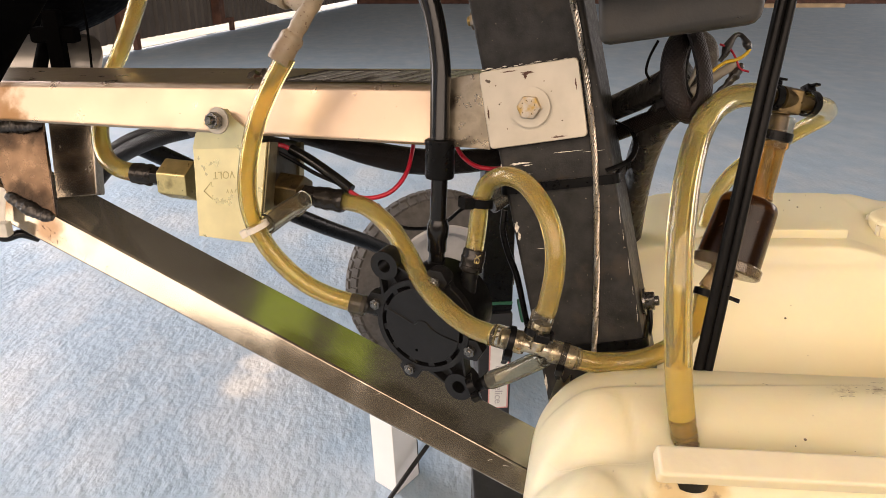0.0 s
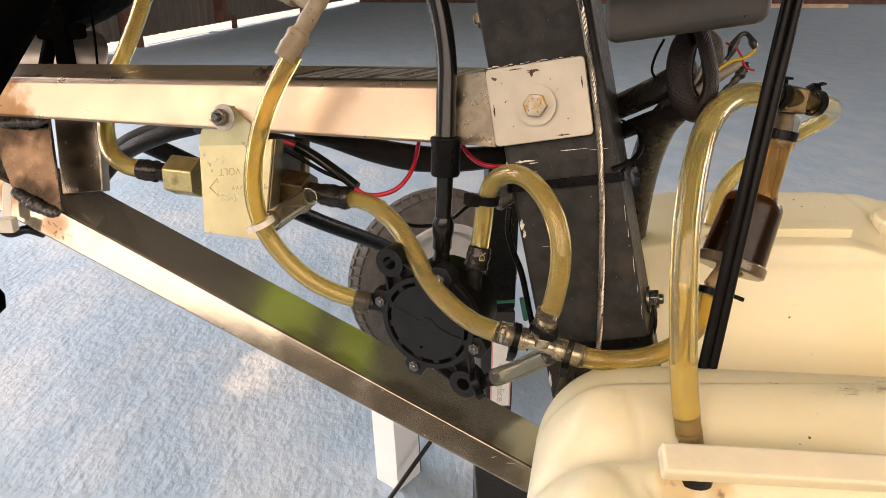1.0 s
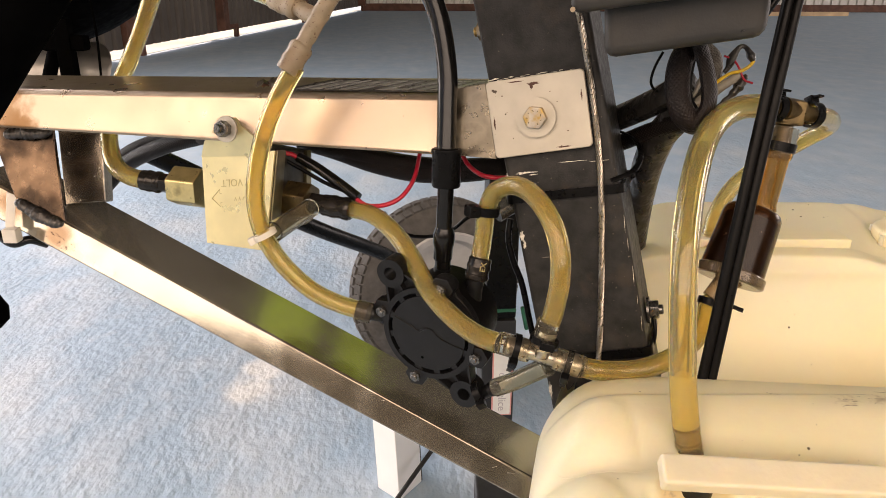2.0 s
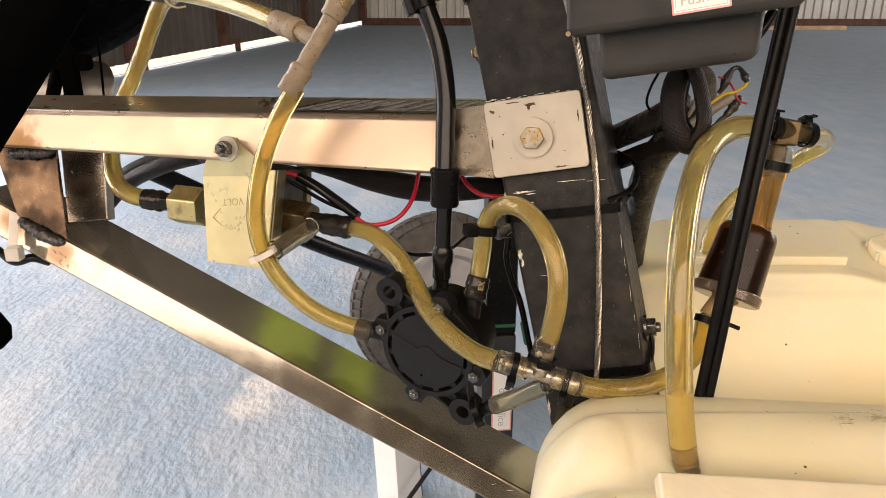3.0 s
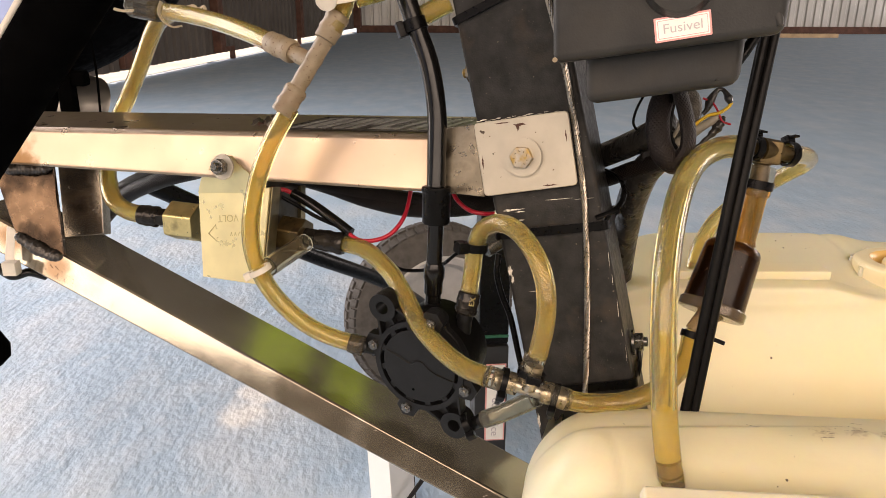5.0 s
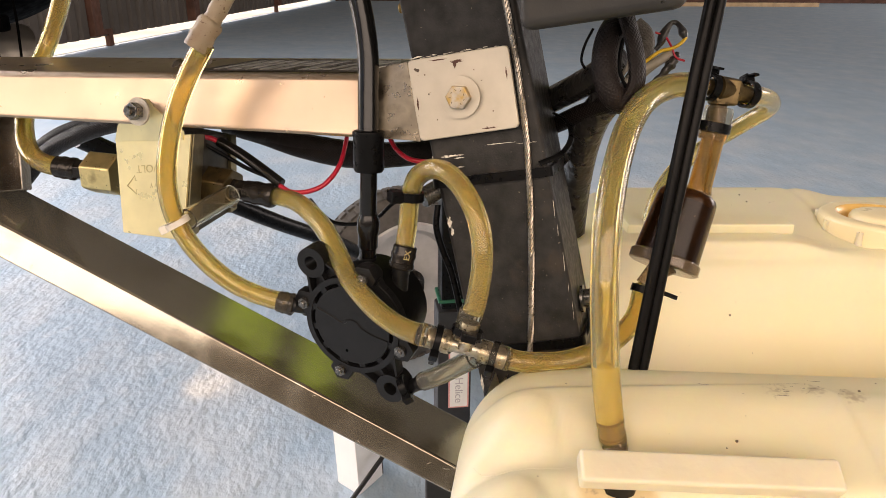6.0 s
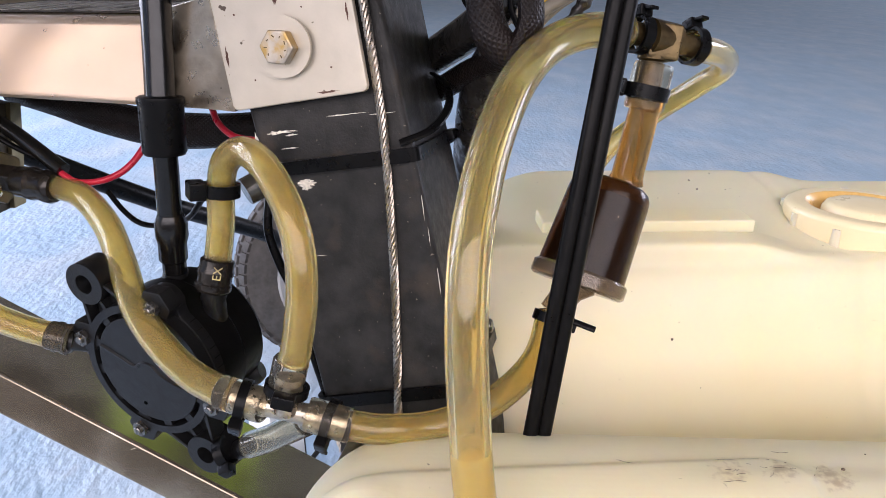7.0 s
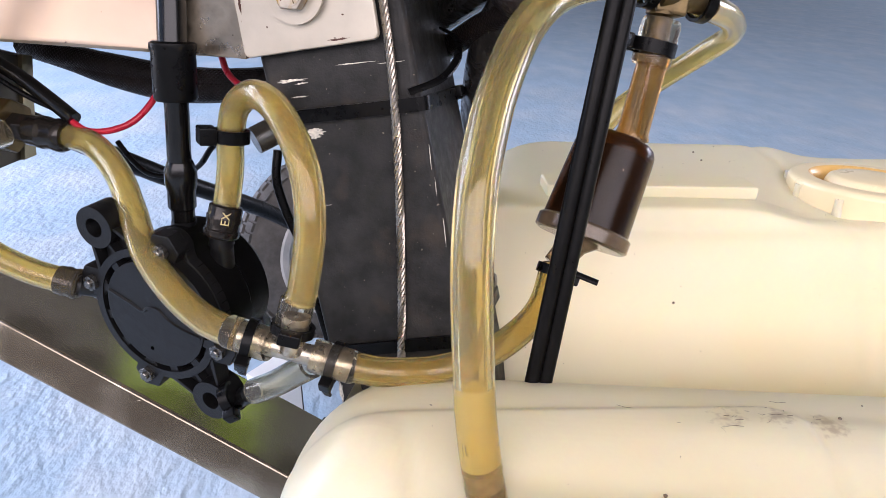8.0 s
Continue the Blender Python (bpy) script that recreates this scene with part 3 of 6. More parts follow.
def build_hangar():
    b = bmesh.new()
    bmesh.ops.create_grid(b, x_segments=4, y_segments=4, size=40)
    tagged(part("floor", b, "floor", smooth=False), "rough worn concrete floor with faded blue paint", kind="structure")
    sheet_wall("wall_north", (-2.2, 18.2), (16, 18.2), 0.10, 6.6, "sheet", label="pale ribbed metal sheet wall")
    sheet_wall("wall_west", (-3.39, 6.3), (-2.0, 18.2), 0.10, 6.6, "sheet_dark", label="dark ribbed metal sheet wall with a gap at its foot")
    sheet_wall("wall_east", (16, 18.2), (16, -6), 0.0, 6.6, "sheet", label="ribbed metal sheet wall")
    sheet_wall("wall_south", (16, -6.0), (7.6, -6.0), 0.0, 6.6, "sheet", label="ribbed metal sheet wall beside the open door")
    # added out of view: its height sets the dark part of the rail's reflection
    sheet_wall("unseen_low_wall", (7.6, -6.0), (-10.9, -6.0), 0.0, 1.8, "sheet_dark", label="unseen low dark wall added for the lower rail to mirror")
    b = hexa(bmesh.new(), [(-11.0, -6.2, 6.6), (16.2, -6.2, 6.6), (16.2, 18.4, 6.6), (-2.8, 18.4, 6.6), (-11.0, -6.2, 6.7), (16.2, -6.2, 6.7), (16.2, 18.4, 6.7), (-2.8, 18.4, 6.7)])
    tagged(part("ceiling", b, "roof", smooth=False), "metal sheet roof", kind="structure")
    b = box(bmesh.new(), pose(7, 18.1, 0.08), 18, 0.12, 0.16, 0.01)
    tagged(part("trim", b, "rust", smooth=False), "rusty steel channel at the foot of the wall", kind="structure")
    for x, y, w in ((-3.23, 7.71, 0.11), (-2.96, 10.0, 0.22), (-2.53, 13.6, 0.16), (-1.95, 17.9, 0.16), (3.5, 18.0, 0.16)):
        b = box(bmesh.new(), pose(x, y, 3.36, 0, 0, -7), w, 0.16, 6.48, 0.008)
        foot = {7.71: (0.03, 0.26), 10.0: (0.07, 0.52)}
        dx, dy = foot[y] if y in foot else (0.0, 0.0)
        box(b, pose(x + dx, y + dy, 0.075, 0, 0, -7), 0.05, 0.08, 0.15, 0.004)
        if dy:
            box(b, pose(x + dx / 2, y + dy / 2, 0.145, 0, 0, -7), 0.05, dy + 0.08, 0.05, 0.004)
        tagged(part("steel_column", b, "rust", smooth=False), "dark rusty steel column of the hangar wall", "column", "hangar columns")
    b = hexa(bmesh.new(), [(-24, -8, 0.002), (-5.12, -8, 0.002), (-2.02, 18.4, 0.002), (-24, 18.4, 0.002), (-24, -8, 0.006), (-5.12, -8, 0.006), (-2.02, 18.4, 0.006), (-24, 18.4, 0.006)])
    tagged(part("ground", b, "ground", smooth=False), "pale sunlit ground outside the hangar", kind="structure")
    b = box(bmesh.new(), pose(6.9, 16.4, 0.04, 0, 0, 2), 3.2, 0.14, 0.08, 0.004)
    tagged(part("wooden_plank", b, "wood", smooth=False), "pale wooden plank lying on the floor by the wall", "plank")


build_hangar()

# ---- frame of the trike ----
frame_at = (0.0600, 0.3234, 0.2674)
trike = thing("trike_frame", (frame_at[0], frame_at[1], 0.0), "welded stainless steel trike frame with a black mast", "vehicle frame")


def build_frame():
    back = V((0.2, 0.97, 0.02)).normalized() * 0.07
    up_l, dn_l = V((-0.4200, 0.5504, 0.7415)), V((-0.4200, 0.5415, 0.7182))
    up_r, dn_r = V((0.0220, 0.4452, 0.7535)), V((0.0220, 0.4315, 0.7176))
    b = hexa(bmesh.new(), [dn_l, dn_l + back, up_l + back, up_l, dn_r, dn_r + back, up_r + back, up_r], 0.004, 3)
    part("top_rail", b, "steel", trike, "polished stainless steel rectangular tube")
    # lower rail
    f0, f1 = V((-0.3706, 0.5578, 0.6744)), V((0.0770, 0.4162, 0.4864))
    g0, g1 = V((-0.3706, 0.5498, 0.6480)), V((0.0770, 0.4083, 0.4684))
    deep = V((0.25, 0.97, 0.0)).normalized() * 0.051
    b = hexa(bmesh.new(), [g0, g0 + deep, f0 + deep, f0, g1, g1 + deep, f1 + deep, f1], 0.0016, 3)
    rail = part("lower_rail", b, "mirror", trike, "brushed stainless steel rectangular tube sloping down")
    random.seed(17)

    def on_face(a, d, turn=0.0):
        """A frame on the rail's front: share a along it, share d down it."""
        p, q = f0.lerp(f1, a), g0.lerp(g1, a)
        n = (f1 - f0).cross(p - q)
        mm = axes(p.lerp(q, d), f1 - f0, n if n.y < 0 else -n)
        return mm @ Matrix.Rotation(turn, 4, "Z")
    for k in range(44):
        q = random.uniform(0.0003, 0.0007)
        pts = [(q * random.uniform(0.6, 1.5) * math.cos(2 * math.pi * i / 9), q * random.uniform(0.6, 1.2) * math.sin(2 * math.pi * i / 9)) for i in range(9)]
        part("rust_pit", slab(bmesh.new(), pts, on_face(0.13 + abs(random.gauss(0, 0.07)), random.uniform(0.15, 0.9)), -0.0002, 0.00015), "rust", rail)
    for k in range(18):
        ln = random.uniform(0.0015, 0.006)
        pts = [(-ln / 2, -0.00010), (ln / 2, -0.00005), (ln / 2, 0.00005), (-ln / 2, 0.00012)]
        part("scratch", slab(bmesh.new(), pts, on_face(random.uniform(0.42, 0.95), random.uniform(0.15, 0.85), random.gauss(0, 0.5)), -0.0002, 0.00012), "scratch", rail)
    # gusset plates
    for name, q, th in (("gusset_plate", ((-0.3442, 0.5437, 0.7155), (-0.2944, 0.5389, 0.7144), (-0.2844, 0.5138, 0.6490), (-0.3259, 0.5271, 0.6640)), 0.004),
                        ("gusset_plate", ((-0.3085, 0.5730, 0.7082), (-0.2722, 0.5689, 0.7059), (-0.2711, 0.5548, 0.6526), (-0.3040, 0.5557, 0.6491)), 0.012)):
        p = [V(x) for x in q]
        n = (p[1] - p[0]).cross(p[3] - p[0]).normalized()
        n = n if n.y > 0 else -n
        b = hexa(bmesh.new(), p + [x + n * th for x in p], 0.001)
        part(name, b, "tinted" if th < 0.01 else "tinted_grey", trike, "heat-tinted welded steel plate")
    for pts, r in ((((-0.3292, 0.5370, 0.7093), (-0.3162, 0.5366, 0.7111), (-0.3053, 0.5356, 0.7113), (-0.2936, 0.5349, 0.7123)), 0.0060),
                   (((-0.3230, 0.5241, 0.6618), (-0.3102, 0.5197, 0.6558), (-0.2966, 0.5154, 0.6502), (-0.2856, 0.5123, 0.6477)), 0.0054)):
        path = smooth_path(pts, 24)
        rr = [r * (0.3 + 0.7 * math.sin(math.pi * (i + 1) / (len(path) + 1)) ** 0.5 + 0.035 * math.sin(i * 0.9) + 0.08 * math.sin(i * 0.23)) for i in range(len(path))]
        part("weld_bead", sweep(bmesh.new(), path, rr, 12, True, 0.8), "weld", trike, "dark rough weld bead")


build_frame()

# mast: a leaning black box section, from its front left edge
MAST_TOP, MAST_LOW = V((0.0139, 0.4465, 0.8015)), V((0.0643, 0.4015, 0.5711))
MAST_U = (V((0.9440, -0.2790, 0.9946)) - V((0.0000, 0.0000, 0.8200))).normalized()
MAST_A = (MAST_LOW - MAST_TOP).normalized()
MAST_V = MAST_U.cross(MAST_A).normalized()
if MAST_V.y < 0:
    MAST_V = -MAST_V
MAST_LONG, MAST_W, MAST_D = (MAST_LOW - MAST_TOP).length, 0.065, 0.062


def mast_point(s, u, v=0.0):
    """A place on the mast: share s down its fitted stretch, u across its front, v into its depth."""
    return MAST_TOP + MAST_A * (MAST_LONG * s) + MAST_U * u + MAST_V * v


def mast_band(s, name, parent, slope=0.0, width=0.0055, mat="black", label=""):
    """A strap round the mast."""
    m = axes(mast_point(s, MAST_W / 2, MAST_D / 2), MAST_U, MAST_A) @ pose(0, 0, 0, 0, slope)
    b = bmesh.new()
    outer, inner = rounded(MAST_W + 0.0056, MAST_D + 0.0056, 0.005, 6), rounded(MAST_W + 0.0022, MAST_D + 0.0022, 0.004, 6)
    n = len(outer)
    rows = [[b.verts.new(m @ V((*q, z))) for q, z in ((outer[i], -width / 2), (outer[i], width / 2), (inner[i], width / 2), (inner[i], -width / 2))] for i in range(n)]
    for i in range(n):
        for k in range(4):
            b.faces.new((rows[i][k], rows[i][(k + 1) % 4], rows[(i + 1) % n][(k + 1) % 4], rows[(i + 1) % n][k]))
    ob = part(name, b, mat, parent)
    return tagged(ob, label, "zip tie") if label else ob


def build_mast():
    def section(s):
        return [mast_point(s, 0), mast_point(s, MAST_W), mast_point(s, MAST_W, MAST_D), mast_point(s, 0, MAST_D)]
    mast = part("mast", hexa(bmesh.new(), section(-0.9) + section(1.9), 0.003, 3), "mast", trike, "scuffed matt black box-section mast")
    # chipped paint
    random.seed(11)
    for s, u, w, h in ((0.402, 0.003, 0.0165, 0.0016), (0.408, 0.013, 0.006, 0.0010), (0.430, 0.009, 0.010, 0.0006), (0.492, 0.0125, 0.0105, 0.0036), (0.500, 0.0140, 0.006, 0.0022), (0.415, -0.0003, 0.0018, 0.010), (0.428, 0.0002, 0.0012, 0.006), (0.56, 0.0006, 0.0035, 0.009), (0.585, 0.0018, 0.0025, 0.006),
                       (0.435, -0.0002, 0.0016, 0.014), (0.98, 0.0002, 0.0025, 0.012), (0.62, 0.012, 0.006, 0.0003), (0.385, 0.030, 0.020, 0.0006), (0.39, 0.050, 0.012, 0.0005), (0.55, 0.0637, 0.0004, 0.012), (0.60, 0.0637, 0.0003, 0.008), (0.68, 0.0637, 0.0004, 0.014), (0.74, 0.0637, 0.0003, 0.006), (0.8, 0.0638, 0.0003, 0.012)):
        m = axes(mast_point(s, u + w / 2), MAST_U, -MAST_V)
        pts = [(w / 2 * random.uniform(0.35, 1.1) * math.cos(2 * math.pi * k / 26), h / 2 * random.uniform(0.35, 1.1) * math.sin(2 * math.pi * k / 26)) for k in range(26)]
        part("paint_chip", slab(bmesh.new(), pts, m, 0.0, 0.00012), "chip", mast, "bare chipped patch")
    # bracket
    c = [V((0.0200, 0.4320, 0.7629)), V((0.0742, 0.4169, 0.7733)), V((0.0822, 0.4122, 0.7303)), V((0.0281, 0.4267, 0.7191))]
    mid = (c[0] + c[1] + c[2] + c[3]) / 4
    m = axes(mid, MAST_U, -MAST_V)
    inv = m.inverted()
    flat = [inv @ p for p in c]
    outline = []
    for i in range(4):
        p, a, b2 = flat[i], flat[i - 1], flat[(i + 1) % 4]
        d1, d2 = (a - p).normalized() * 0.0022, (b2 - p).normalized() * 0.0022
        outline += [(p + d1).to_2d(), (p + (d1 + d2) * 0.28).to_2d(), (p + d2).to_2d()]
    br = part("mounting_bracket", slab(bmesh.new(), outline, m, -0.0025, 0.0008, 0.0008), "cream", trike, "worn cream-painted steel bracket bolted to the mast")
    random.seed(21)
    for cx, cy, w, h in ((-0.001, 0.0178, 0.008, 0.0028), (-0.0025, 0.0165, 0.0022, 0.005), (-0.0262, -0.002, 0.0012, 0.009), (0.013, -0.0198, 0.012, 0.0010), (-0.012, 0.0199, 0.012, 0.0009), (0.0255, 0.008, 0.0010, 0.007), (-0.020, 0.013, 0.0012, 0.0010), (0.016, -0.011, 0.0011, 0.0010), (0.008, 0.012, 0.0008, 0.0008), (-0.016, -0.012, 0.0008, 0.0010)):
        pts = [(cx + w / 2 * random.uniform(0.4, 1.1) * math.cos(2 * math.pi * k / 22), cy + h / 2 * random.uniform(0.4, 1.1) * math.sin(2 * math.pi * k / 22)) for k in range(22)]
        part("paint_chip", slab(bmesh.new(), pts, m, 0.0007, 0.00095), "rust", br, "dark chipped spot")
    random.seed(5)
    for k in range(16):
        w, h = random.uniform(0.002, 0.006), random.uniform(0.0003, 0.0009)
        cx, cy = -0.027 + k * 0.0032, 0.0226 + 0.0006 * math.sin(k * 2.1)
        pts = [(cx + w / 2 * random.uniform(0.5, 1.1) * math.cos(2 * math.pi * q / 14), cy + h / 2 * random.uniform(0.5, 1.1) * math.sin(2 * math.pi * q / 14)) for q in range(14)]
        part("paint_chip", slab(bmesh.new(), pts, m, -0.004, -0.0016), "chip", mast, "bare chipped patch")
    e = [V((0.0205, 0.4326, 0.7623)), V((0.0280, 0.4270, 0.7186)), V((0.0020, 0.4334, 0.7198)), V((0.0020, 0.4477, 0.7570))]
    n = V((0.3, 0.9, 0.05)) * 0.003
    part("flange", hexa(bmesh.new(), e + [p + n for p in e], 0.0006), "stained", br, "heat-stained welded flange")
    hexbolt(br, axes(V((0.0497, 0.4196, 0.7452)) , MAST_A, -MAST_V) @ pose(0, 0, 0, 0, 0, 14), 0.0120, 0.0055, 0.0114, 0.0016, "bolt", "cream")
    mb = axes(V((0.0497, 0.4196, 0.7452)), MAST_A, -MAST_V)
    for k in range(8):
        a = radians(20 + k * 40)
        q = mb @ Matrix.Translation((0.0040 * math.cos(a), 0.0040 * math.sin(a), 0.0074)) @ Matrix.Rotation(a + 0.7 * (k % 3), 4, "Z")
        part("head_mark", box(bmesh.new(), q, 0.0013 - 0.0004 * (k % 2), 0.0004, 0.0003), "brass_dark", br, "raised mark on the bolt head")
    hexbolt(mast, axes(mast_point(0.036, -0.001, 0.03), MAST_A, -MAST_U), 0.010, 0.005, 0.007, nut=True)
    hexbolt(mast, axes(mast_point(0.80, MAST_W + 0.001, 0.025), MAST_A, MAST_U), 0.0105, 0.0055, 0.0085, 0.0016, "nut", "nut", True)
    tie = thing("zip_tie", mast_point(0.57, 0), "long black zip tie round the black mast", "zip tie", "mast ties")
    mast_band(0.462, "band", tie, -4)
    part("head", box(bmesh.new(), axes(mast_point(0.455, MAST_W + 0.003, 0.050), MAST_U, MAST_A), 0.005, 0.007, 0.005, 0.001), "black", tie)
    loop = smooth_path([mast_point(0.440, MAST_W - 0.004, -0.002), mast_point(0.425, MAST_W + 0.008, 0.004), mast_point(0.395, MAST_W + 0.013, 0.018), mast_point(0.360, MAST_W + 0.010, 0.034), mast_point(0.340, MAST_W + 0.002, 0.046)], 6)
    part("loop", sweep(bmesh.new(), loop, 0.0017, 8, True, 0.5), "black", tie)
    tie = thing("zip_tie", mast_point(0.93, 0), "black zip tie round the lower mast", "zip tie", "mast ties")
    mast_band(0.885, "band", tie)
    tie = thing("zip_tie", mast_point(-0.12, 0), "black zip tie round the upper mast", "zip tie", "mast ties")
    mast_band(-0.125, "band", tie, 12, 0.0046)
    # wire rope down the mast's front
    path = smooth_path([mast_point(s, u, -0.0022) for s, u in ((-0.3, 0.0525), (0.0, 0.0585), (0.2, 0.0590), (0.4, 0.0560), (0.6, 0.0490), (0.8, 0.0400), (0.95, 0.0325), (1.15, 0.026))], 40)
    rope = thing("wire_rope", path[-1], "twisted steel wire rope running down the mast", "wire rope")
    fr = rails(path)
    for k in range(6):
        strand = []
        for i, (p, (a, b3)) in enumerate(zip(path, fr)):
            ang = i * 0.42 + k * math.pi / 3
            strand.append(p + a * 0.00120 * math.cos(ang) + b3 * 0.00120 * math.sin(ang))
        part("strand", sweep(bmesh.new(), strand, 0.00070, 6), "wire_rope", rope)


build_mast()


# ---- solenoid valve ----
def build_valve():
    t = thing("solenoid_valve", (-0.1471, 0.4697, 0.6483), "yellow zinc-plated fuel solenoid valve hung under the steel rail", "valve")
    tl, tr, br, bl = V((-0.1677, 0.4855, 0.7062)), V((-0.1129, 0.4652, 0.7147)), V((-0.1205, 0.4502, 0.6507)), V((-0.1664, 0.4723, 0.6482))
    n = (tr - tl).cross(bl - tl).normalized()
    n = n if n.y > 0 else -n
    plate = part("bracket", hexa(bmesh.new(), [tl, tr, br, bl] + [p + n * 0.0018 for p in (tl, tr, br, bl)], 0.0006), "zinc", t, "yellow zinc-plated bracket plate")
    # tab up to the rail
    m = axes((tl + tr) / 2, tr - tl, -n)
    inv = m.inverted()
    tabs = [inv @ V(p) for p in ((-0.1672, 0.4847, 0.7056), (-0.1653, 0.4839, 0.7161), (-0.1511, 0.4730, 0.7295), (-0.1448, 0.4709, 0.7353), (-0.1377, 0.4688, 0.7353), (-0.1341, 0.4670, 0.7306), (-0.1196, 0.4640, 0.7171), (-0.1182, 0.4648, 0.7111))]
    b = bmesh.new()
    f = [b.verts.new(m @ V((p.x, p.y, 0.001 if i in (0, 1, 6, 7) else p.z))) for i, p in enumerate(tabs)]
    face = b.faces.new(f)
    r = bmesh.ops.extrude_face_region(b, geom=[face])
    for v in r["geom"]:
        if isinstance(v, bmesh.types.BMVert):
            v.co += n * 0.0018
    part("tab", b, "zinc", plate)
    hexbolt(t, axes(V((-0.1429, 0.4666, 0.7282)), V((0, 0, 1)), -n), 0.0095, 0.006, 0.0085, 0.0014, "nut", "cream", True)
    back = V((-0.1033, 0.5087, 0.6524)) - br
    back2 = V((-0.1024, 0.5223, 0.7017)) - tr
    q = [tl.lerp(tr, 0.06) + n * 0.003, tr + n * 0.002, br + n * 0.002, bl.lerp(br, 0.06) + n * 0.003]
    b = hexa(bmesh.new(), q + [q[0] + back * 0.9, q[1] + back2, q[2] + back, q[3] + back * 0.9], 0.0015)
    # body's dark colour holds the shade of the hollow behind the plate
    part("body", b, "housing", t, "coil housing, darkened as the shaded hollow behind the plate")
    side = [tr + n * 0.0016, tr + n * 0.0016 + back2 * 0.22, br + n * 0.0016 + back * 0.22, br + n * 0.0016]
    w = (tr - tl).normalized() * 0.0016
    part("side_flange", hexa(bmesh.new(), side + [p + w for p in side], 0.0004), "zinc_dull", plate)
    rear = [tr + back2 * 0.86, tr + back2 * 1.0, br + back * 1.0, br + back * 0.86]
    part("rear_flange", hexa(bmesh.new(), rear + [p + w * 2 for p in rear], 0.0004), "zinc_dull", t)
    # right fitting gets the darker brass: its shadow is put into the colour
    for a, c, rr in (((-0.1738, 0.5026, 0.6783), (-0.1967, 0.5093, 0.6789), 0.0148), ((-0.1200, 0.4863, 0.6777), (-0.0929, 0.4771, 0.6760), 0.0135)):
        a, c = V(a), V(c)
        mm = axes(a, V((0, 0, 1)), c - a)
        part("hexagon_fitting", slab(bmesh.new(), circle(rr, 6), mm, 0, (c - a).length, 0.0014), "brass" if rr > 0.014 else "brass_dark", t, "brass hexagon fitting")
    for a, c in (((-0.1959, 0.5094, 0.6793), (-0.2076, 0.5108, 0.6802)), ((-0.0945, 0.4771, 0.6760), (-0.0840, 0.4737, 0.6755))):
        a, c = V(a), V(c)
        part("barb", slab(bmesh.new(), circle(0.0072, 6), axes(a, V((0, 0, 1)), c - a), 0, (c - a).length, 0.0006), "gunmetal", t, "dark hexagon hose barb")
    # raised lettering and arrow, upside down
    def on_plate(p):
        # the plate is slightly twisted: follow its own surface
        q = V(p) - n * (V(p) - tl).dot(n)
        s = (q - tl).dot((tr - tl).normalized()) / (tr - tl).length
        d = (q - tl).dot((bl - tl).normalized()) / (bl - tl).length
        return q + n * ((br - tl).dot(n) * s * d - 0.0003)
    ml = axes(on_plate((-0.1407, 0.4699, 0.6921)), tl - tr, -n)
    words("12 VOLT", ml, 0.0070, "zinc_print", plate, depth=0.0004)
    ml = axes(on_plate((-0.1349, 0.4648, 0.6817)), tl - tr, -n)
    words("FLOW", ml, 0.0070, "zinc_print", plate, depth=0.0004)
    ma = axes(on_plate((-0.1534, 0.4718, 0.6804)), tr - tl, -n)
    arrow = [ma @ V((x, y, 0.0001)) for x, y in ((-0.008, 0), (-0.001, 0.006), (-0.001, 0.003), (0.007, 0.003), (0.007, -0.003), (-0.001, -0.003), (-0.001, -0.006), (-0.008, 0))]
    b = bmesh.new()
    for p, q in zip(arrow, arrow[1:]):
        sweep(b, [p, q], 0.00035, 6)
    part("arrow", b, "zinc_print", plate)


build_valve()


